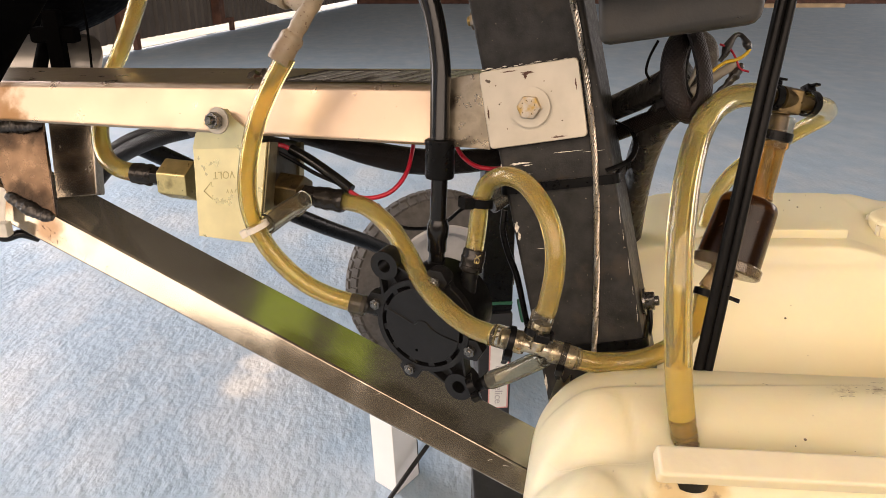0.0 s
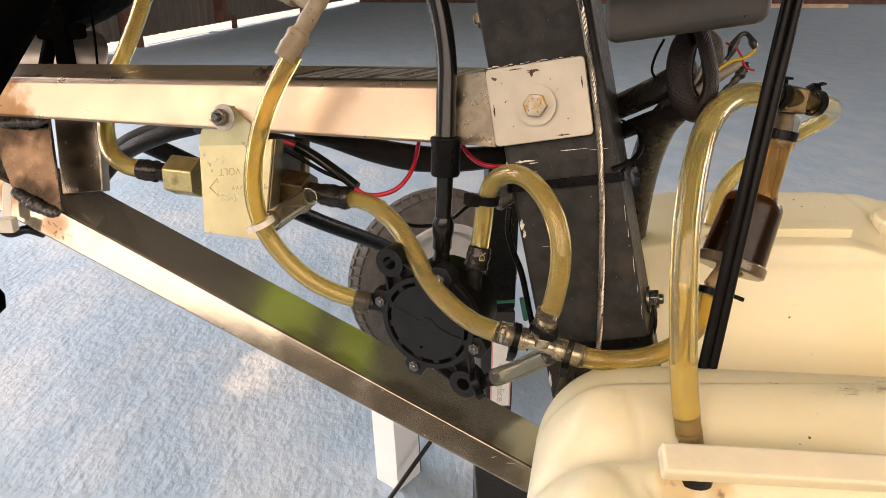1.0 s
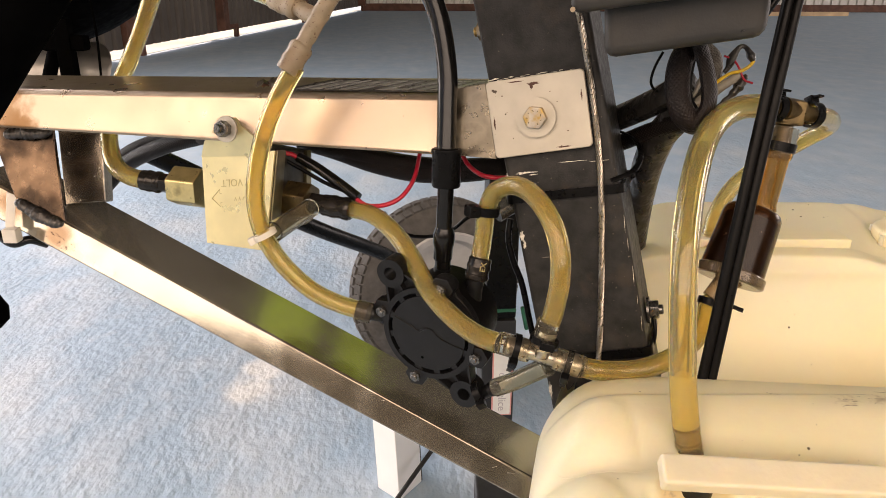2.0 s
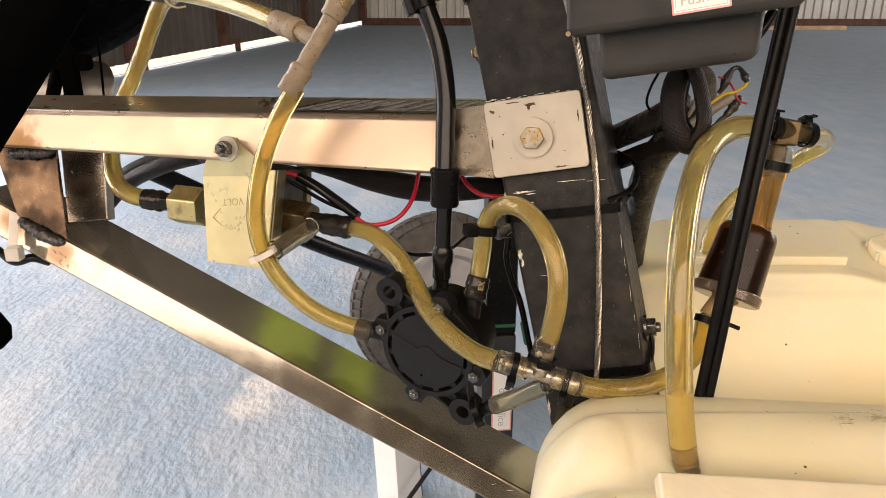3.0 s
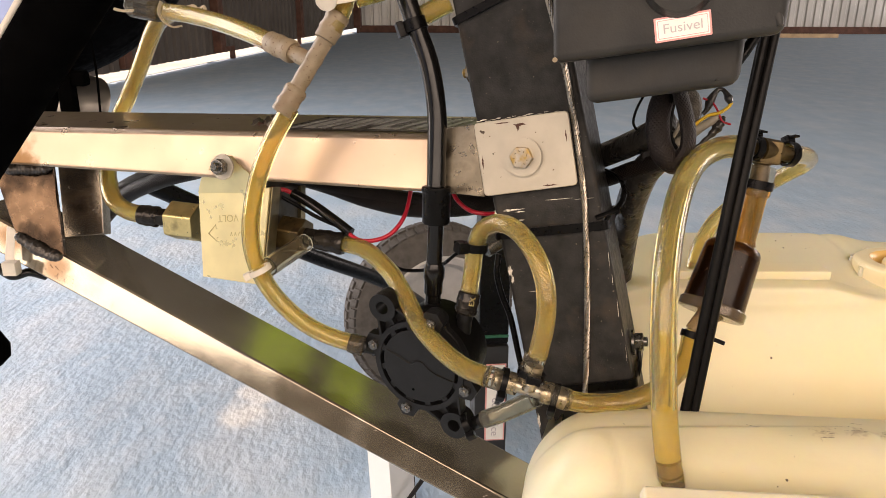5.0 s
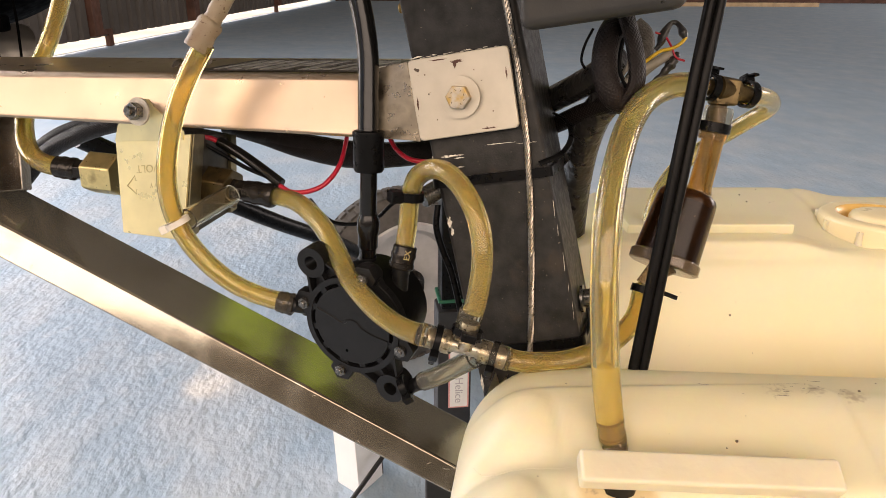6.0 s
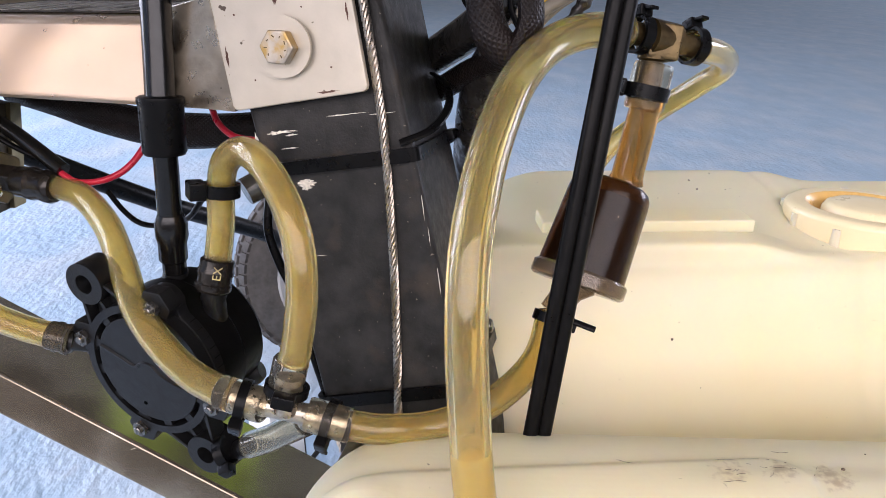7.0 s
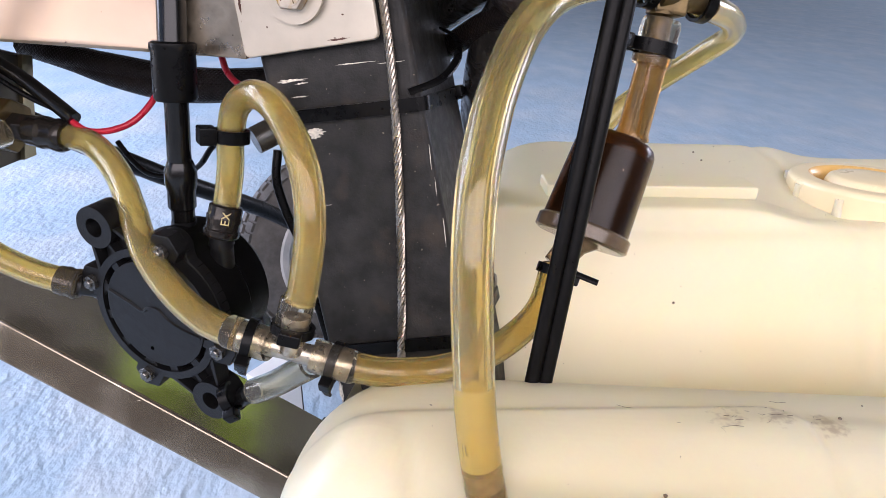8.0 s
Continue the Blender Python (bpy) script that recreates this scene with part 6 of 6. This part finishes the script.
    def on_skin(x, y, lift=0.0):
        hit = None
        for nudge in (0.0, 0.0004, -0.0007, 0.0015):
            hit = hit or skin.ray_cast(Vector((x + nudge, y + nudge * 0.7, 1.0)), Vector((0, 0, -1)))[0]
        hit = hit or Vector((x, y, 0.60))
        return hit + Vector((0, 0, lift))
    seam = [on_skin(0.0505 + 0.051 * k / 20, 0.2945 + 0.0165 * math.exp(-0.36 * k) + 0.0003 * math.sin(k * 1.9), 0.0) for k in range(21)]
    part("mould_seam", sweep(bmesh.new(), seam, [0.00006 + 0.00016 * abs(math.sin(k * 1.7)) for k in range(21)], 6), "tank", body)
    random.seed(8)
    for k in range(16):
        x, y = random.gauss(0.214, 0.018), random.gauss(0.3245, 0.003)
        ln, an = random.uniform(0.0004, 0.0036), random.gauss(0, 0.5)
        bend = random.uniform(-0.6, 0.6)
        pts = [on_skin(x + ln * q * math.cos(an + bend * q), y + ln * q * math.sin(an + bend * q), 0.00002) for q in (0, 0.33, 0.66, 1)]
        part("scuff", sweep(bmesh.new(), pts, random.uniform(0.00003, 0.00011), 5), "scuff", body)
    for x0, y0, x1, y1 in ((0.2030, 0.3337, 0.2100, 0.3334), (0.2110, 0.3338, 0.2185, 0.3328), (0.1680, 0.3365, 0.1735, 0.3325), (0.2005, 0.3215, 0.2080, 0.3205), (0.226, 0.3385, 0.232, 0.3375), (0.2195, 0.3272, 0.2245, 0.3262)):
        pts = [on_skin(x0 + (x1 - x0) * q, y0 + (y1 - y0) * q + 0.0003 * math.sin(q * 5 + x0 * 900), 0.00002) for q in (0, 0.25, 0.5, 0.75, 1)]
        part("scuff", sweep(bmesh.new(), pts, [0.00003, 0.0001, 0.00007, 0.00011, 0.00003], 5), "scuff", body)
    for k in range(34):
        x, y = random.uniform(0.13, 0.36), random.uniform(0.435, 0.60) if k % 3 else random.uniform(0.27, 0.35)
        p = on_skin(x, y, 0.0)
        q = random.choice((0.0002, 0.0003, 0.0003, 0.0004, 0.0008))
        b = bmesh.new()
        bmesh.ops.create_icosphere(b, subdivisions=1, radius=q, matrix=Matrix.Translation(p))
        part("speck", b, "scuff", body)
    for k in range(24):
        p = on_skin(random.uniform(0.15, 0.37), random.uniform(0.433, 0.462), 0.0)
        b = bmesh.new()
        bmesh.ops.create_icosphere(b, subdivisions=1, radius=random.choice((0.00012, 0.00015, 0.0002, 0.0003)), matrix=Matrix.Translation(p))
        part("speck", b, "scuff", body)
    # grip bar over the hose hole
    a, b2 = V((0.0959, 0.2740, 0.6130)), V((0.2072, 0.2712, 0.6057))
    m = axes((a + b2) / 2, b2 - a, V((0, -0.5, 0.86)))
    part("grip_bar", box(bmesh.new(), m, (b2 - a).length, 0.0145, 0.010, 0.0017, 3), "tank_white", t, "white plastic bar across the hose hole")
    g = V((0.1182, 0.2895, 0.5919))
    part("grommet", lathe(bmesh.new(), g - V((0, 0, 0.002)), g + V((0, 0, 0.004)), [(0, 0.0088), (0.8, 0.0088), (1, 0.007)], 24), "rubber", t, "black rubber grommet")
    part("hose_tail", lathe(bmesh.new(), g, (0.1183, 0.3012, 0.6030), [(0, 0.006), (1, 0.006)], 16), "collar", t)


build_tank()


# ---- wheel and things under the frame ----
def build_wheel():
    n = V((0.42, -0.90, 0.06)).normalized()
    c = V((0.0012, 1.4050, 0.1990))
    t = thing("wheel", (c.x, c.y, 0), "knobbly wheelbarrow-type tyre on a pale rim", "wheel")
    m = axes(c, V((0, 0, 1)), n)
    prof = [(0.12, 0.124), (0.0, 0.124), (0.0, 0.129), (0.05, 0.146), (0.16, 0.170), (0.3, 0.186), (0.5, 0.192), (0.7, 0.186), (0.84, 0.170), (0.95, 0.146), (1, 0.129), (1, 0.124), (0.88, 0.122)]
    tyre = part("tyre", lathe(bmesh.new(), m @ V((0, 0, -0.10)), m @ V((0, 0, 0.0)), prof, 72, False), "tyre", t)
    b = bmesh.new()
    for k in range(56):
        for row in (1, 2, 3):
            a = 2 * math.pi * (k + 0.5 * (row % 2)) / 56
            z = -0.05 + (row - 2) * 0.0195
            r = (0.190, 0.184, 0.166)[abs(row - 2)]
            tilt = (row - 2) * 24
            mm = m @ Matrix.Rotation(a, 4, "Z") @ Matrix.Translation((r, 0, z)) @ pose(0, 0, 0, 0, -tilt)
            box(b, mm, 0.008, 0.0160, 0.0160)
    part("tread", b, "tyre", tyre, "square rubber tread blocks", False)
    rim = part("rim", lathe(bmesh.new(), m @ V((0, 0, -0.08)), m @ V((0, 0, -0.004)), [(0, 0.122), (0.95, 0.126), (1.05, 0.130), (1.08, 0.126), (1.04, 0.113), (0.72, 0.103), (0.62, 0.076), (0.70, 0.03)], 48), "rim", t, "pale grey painted rim")
    part("hub", lathe(bmesh.new(), m @ V((0, 0, -0.05)), m @ V((0, 0, 0.03)), [(0, 0.03), (0.7, 0.03), (0.75, 0.02), (1, 0.018)], 24), "gunmetal", t)
    for k in range(5):
        a = 2 * math.pi * k / 5
        hexbolt(rim, axes(m @ V((0.042 * math.cos(a), 0.042 * math.sin(a), -0.042)), V((0, 0, 1)), n), 0.014, 0.01, mat="bolt")
    b = sweep(bmesh.new(), smooth_path(((-0.3586, 0.8468, 0.6263), (-0.1964, 0.9955, 0.4835), (-0.0901, 1.1653, 0.3676), m @ V((0, 0, 0.02)))), 0.0115, 14)
    tagged(part("axle_strut", b, "black"), "black steel strut running to the wheel hub", "strut")


def build_stand():
    t = thing("prop_stand", (0.0736, 0.8125, 0.1461), "dark square post with a green clamp and a paper label", "stand")
    t.location.z = 0
    x = V((1, 0.1, 0)).normalized()
    top = V((0.0682, 0.9064, 0.3908))
    mid = top + V((0.004, 0, 0.24))
    m = axes((top.x, top.y, top.z / 2), x, V((0, 0, 1)))
    part("post", box(bmesh.new(), m, 0.046, 0.046, top.z - 0.004, 0.003), "grey", t, "dark grey square post")
    part("upper_post", box(bmesh.new(), axes((top + mid) / 2, x, V((0, 0, 1))), 0.041, 0.041, (mid - top).length, 0.003), "black", t, "black inner post")
    part("clamp", box(bmesh.new(), axes(top + V((0.0, 0, 0.012)), x, V((0, 0, 1))), 0.0445, 0.0445, 0.005, 0.0015), "green", t, "green plastic clamp")
    part("clamp_lever", box(bmesh.new(), axes(V((0.1047, 0.8946, 0.3880)), x, V((0, 0, 1))) @ pose(0, 0, 0, 0, -12), 0.006, 0.008, 0.034, 0.002), "green", t)
    front = V((0.1, -1, 0)).normalized()
    lm = axes(V((0.0762, 0.8462, 0.3039)), V((0, 0, -1)), front)
    c = m.translation.copy()
    lm.translation = V((lm.translation.x, c.y - 0.0245, lm.translation.z))
    part("label_border", slab(bmesh.new(), rounded(0.12, 0.028, 0.001), lm, 0, 0.0006), "label_red", t)
    part("label", slab(bmesh.new(), rounded(0.116, 0.024, 0.001), lm, 0.0004, 0.001), "label", t, "white paper label")
    words("do Helice", lm @ Matrix.Translation((0.022, 0, 0.0012)), 0.0155, "ink", t)
    t = thing("white_post", (-0.0865, 0.9855, 0.0388), "white steel post standing on the floor", "post")
    t.location.z = 0
    base, right, far = V((-0.1156, 1.0315, 0.0)), V((-0.0800, 1.0836, 0.0)), V((-0.0410, 1.0494, 0.0))
    u, w = right - base, far - right
    top = base + V((-0.008, 0.007, 0.17))
    part("post", hexa(bmesh.new(), [base, base + u, base + u + w, base + w, top, top + u, top + u + w, top + w], 0.002), "white", t)
    # thin dark sheet over the post's unlit side, shade given as colour
    out = (w.cross(V((0, 0, 1)))).normalized() * 0.003
    out = out if out.dot(u) > 0 else -out
    q = [base + u * 1.001 + w * 0.03, base + u * 1.001 + w * 0.97, top + u * 1.001 + w * 0.97, top + u * 1.001 + w * 0.03]
    part("shaded_side", hexa(bmesh.new(), q + [p + out for p in q], 0.0006), "grey", t, "shaded side of the white post, coloured dark grey")
    b = sweep(bmesh.new(), [V((-0.0135, 1.0625, 0.0719)), V((-0.0850, 0.9587, 0.0248)), V((-0.1236, 0.8890, 0.0107))], 0.004, 8)
    tagged(part("steel_rod", b, "grey"), "thin dark rod leaning under the frame", "rod")


build_wheel()
build_stand()


# ---- dark parts close to the lens ----
def build_near():
    tube = thing("seat_tube", (-0.2108, 0.2860, 0.7470), "thick black padded tube close beside the rail", "tube")
    path = smooth_path(((-0.2687, 0.3021, 0.6840), (-0.2108, 0.2860, 0.7470), (-0.1528, 0.2698, 0.8100), (-0.0949, 0.2537, 0.8730), (-0.0370, 0.2376, 0.9360)))
    part("padding", sweep(bmesh.new(), path, 0.0121, 24), "soot", tube)
    # printed side panel sewn to the tube with a pale piping
    run = (path[-1] - path[0]).normalized()
    side = run.cross(V((-0.44, 0.90, -0.03))).normalized()
    side = side if side.x < 0 else -side
    deep = side.cross(run).normalized() * 0.005
    deep = deep if deep.y > 0 else -deep
    q = [path[0] + side * 0.0109, path[-1] + side * 0.0109, path[-1] + side * 0.12, path[0] + side * 0.12]
    part("side_panel", hexa(bmesh.new(), q + [p + deep for p in q], 0.001), "print_cloth", tube, "pale blue printed cloth panel")
    part("piping", sweep(bmesh.new(), [p + side * 0.0128 - deep * 0.3 for p in path], 0.0013, 10), "white_tie", tube, "pale piping along the panel's edge")
    b = lathe(bmesh.new(), (-0.2370, 0.3283, 0.6706), (-0.2283, 0.3270, 0.6534), [(0, 0.0115), (0.6, 0.0125), (0.9, 0.0095), (1, 0.004)], 20)
    tagged(part("black_lever", b, "soot"), "rounded black lever end", "lever")
    c0, c1 = V((-0.4200, 0.8950, 0.8634)), V((-0.3030, 0.6559, 0.8545))
    prof = [(0, 0.10), (0.06, 0.112)]
    for k in range(7):
        q = 0.112 * math.cos(k / 7.6 * math.pi / 2)
        u = 0.3 + 0.7 * math.sin(k / 7.6 * math.pi / 2)
        prof += [(u, q), (u + 0.004, q * 0.975), (u + 0.012, q * 0.975), (u + 0.016, q)]
    b = lathe(bmesh.new(), c0, c1, prof, 56)
    for v in b.verts:
        ax = c1 - c0
        mid = c0.x + ax.x * (v.co - c0).dot(ax) / ax.dot(ax)
        v.co.x = mid + (v.co.x - mid) * (0.6 if v.co.x < mid else 0.95) + 0.48 * min(0.0, v.co.z - 0.845)
    part("air_cowling", b, "cowl", trike, "black ribbed plastic cowling above the rail")
    part("cowling_stay", sweep(bmesh.new(), smooth_path((c0.lerp(c1, 0.4), (-0.3588, 0.6779, 0.7443), (-0.3519, 0.6292, 0.7012))), 0.006, 10), "soot", trike)
    part("bracket_post", box(bmesh.new(), pose(-0.3370, 0.665, 0.755), 0.0136, 0.012, 0.060, 0.002), "soot", trike, "black post under the cowling")
    part("bracket_plate", box(bmesh.new(), pose(-0.3385, 0.668, 0.7640), 0.040, 0.014, 0.0135, 0.003), "soot", trike, "black plate on top of the post")
    b = lathe(bmesh.new(), (-0.46, 0.735, 0.725), (-0.300, 0.735, 0.725), [(0, 0.001), (0, 0.034), (0.96, 0.034), (0.99, 0.033), (1.0, 0.030), (1.0, 0.001)], 40)
    for v in b.verts:
        if v.co.x > -0.34:
            v.co.x += 0.55 * (v.co.z - 0.759) - 1.1 * (v.co.y - 0.701)
    part("cross_tube", b, "cross_steel", trike, "brushed steel cross tube behind the rail")
    part("thin_wire", sweep(bmesh.new(), smooth_path(((-0.3068, 0.660, 0.80), (-0.3060, 0.660, 0.77), (-0.3055, 0.655, 0.735))), 0.0011, 6), "soot", trike)


build_near()


# ---- decal, ties and cloth ----
def build_details():
    # peeled silver decal on top of the rail: plain slanted bars
    up_l, up_r = V((-0.4200, 0.5504, 0.7415)), V((0.0220, 0.4452, 0.7535))
    along = (up_r - up_l).normalized()
    back = V((0.2, 0.97, 0.02)).normalized()
    n = along.cross(back).normalized()
    n = n if n.z > 0 else -n
    start = V((-0.1131, 0.4787, 0.7555))
    start = up_l + along * (start - up_l).dot(along) + back * 0.006 + n * 0.0004
    m = axes(start, along, n)
    dec = thing("rail_decal", start, "peeling silver decal strip on the steel rail", "decal")
    part("film", slab(bmesh.new(), [(0, 0), (0.13, 0), (0.16, 0.05), (0.02, 0.05)], m, 0, 0.0002), "film", dec, "dark worn decal film")
    for x, w, y0, y1 in ((0.010, 0.0030, 0.006, 0.044), (0.019, 0.0050, 0.006, 0.044), (0.030, 0.0030, 0.006, 0.044), (0.040, 0.0045, 0.006, 0.044), (0.050, 0.0035, 0.006, 0.044), (0.056, 0.0035, 0.022, 0.044),
                         (0.066, 0.0045, 0.006, 0.044), (0.073, 0.0060, 0.006, 0.012), (0.082, 0.0030, 0.006, 0.044), (0.092, 0.0045, 0.006, 0.044), (0.101, 0.0030, 0.006, 0.044), (0.110, 0.0030, 0.006, 0.044), (0.120, 0.0045, 0.006, 0.044)):
        lean = -0.4
        w *= 1.4
        part("decal_mark", slab(bmesh.new(), [(x - lean * (y0 - 0.006), y0), (x + w - lean * (y0 - 0.006), y0), (x + w - lean * (y1 - 0.006), y1), (x - lean * (y1 - 0.006), y1)], m, 0.0002, 0.0005), "decal", dec, "silver slanted mark")
    random.seed(3)
    for dx, dy, q, mat in ((-0.020, 0.010, 1.0, "film"), (-0.017, 0.012, 0.5, "rust"), (-0.012, 0.014, 0.8, "decal"), (-0.014, 0.022, 1.0, "film"), (-0.008, 0.009, 0.6, "decal")):
        pts = [m @ V((dx + q * (x + random.uniform(-0.001, 0.001)), dy + q * y, q * z)) for x, y, z in ((0, 0, 0.0005), (0.003, 0.003, 0.004), (0.006, 0.005, 0.0025), (0.009, 0.004, 0.005), (0.012, 0.002, 0.0005))]
        path = smooth_path(pts, 4)
        part("peeled_curl", sweep(bmesh.new(), path, [0.0022 * q * random.uniform(0.5, 1.2) for p in path], 6, True, 0.12), mat, dec)
    # white tie and cable round the lower rail
    zt = thing("zip_tie", (-0.3316, 0.5248, 0.6385), "white nylon zip tie round the lower rail", "zip tie", "zip ties")
    part("band", hexa(bmesh.new(), [(-0.3374, 0.5377, 0.6651), (-0.3299, 0.5363, 0.6627), (-0.3313, 0.5272, 0.6376), (-0.3388, 0.5286, 0.6399), (-0.3391, 0.5406, 0.6642), (-0.3316, 0.5391, 0.6618), (-0.3330, 0.5300, 0.6366), (-0.3405, 0.5314, 0.6389)], 0.0006), "white_tie", zt)
    part("head", box(bmesh.new(), axes((-0.3321, 0.5245, 0.6348), V((1, 0, 0)), V((0, -1, 0))), 0.011, 0.011, 0.009, 0.0012), "white_tie", zt)
    cable("black_wire", ((-0.3755, 0.5468, 0.6399), (-0.3539, 0.5385, 0.6323), (-0.3377, 0.5315, 0.6253), (-0.3264, 0.5364, 0.6268), (-0.3180, 0.5446, 0.6202)), 0.0034, "rubber", "black cable tied under the lower rail", "wire")


build_details()


def build_cloth():
    """Lime-green sail cloth hung slantwise over the far side, which the polished rail mirrors."""
    t = thing("green_cloth", (0.36, 1.8, 1.2), "lime green sail cloth hanging from the roof", "cloth")

    def place(u, z, dy):
        return (0.06 + 0.30 * (z - 1.4) + u * (0.41 + 0.25 * (z - 1.4)), 1.8 + 0.012 * math.sin(u * 17 + z * 5) + dy, z)
    for u0, u1 in ((0.0, 0.40), (0.58, 0.86)):
        b = bmesh.new()
        rows = [[b.verts.new(place(u0 + (u1 - u0) * i / 10, 1.15 + j * 0.15, dy)) for i in range(11)] for dy in (0.0, 0.004) for j in range(9)]
        for side in (0, 9):
            for j in range(8):
                for i in range(10):
                    b.faces.new((rows[side + j][i], rows[side + j][i + 1], rows[side + j + 1][i + 1], rows[side + j + 1][i]))
        part("panel", b, "cloth", t)
    p, q = V(place(0.1, 2.35, 0.002)), V(place(0.9, 2.35, 0.002))
    part("line", sweep(bmesh.new(), [V((p.x, p.y, 6.6)), p, q, V((q.x, q.y, 6.6))], 0.004, 6), "grey", t)


build_cloth()


def build_tray():
    part("tank_tray", box(bmesh.new(), pose(0.33, 0.37, 0.318), 0.60, 0.56, 0.018, 0.003), "grey", trike, "dark steel tray under the tank")
    for x in (0.10, 0.56):
        for y in (0.14, 0.60):
            part("leg", box(bmesh.new(), pose(x, y, 0.155), 0.03, 0.03, 0.31, 0.003), "grey", trike)


build_tray()
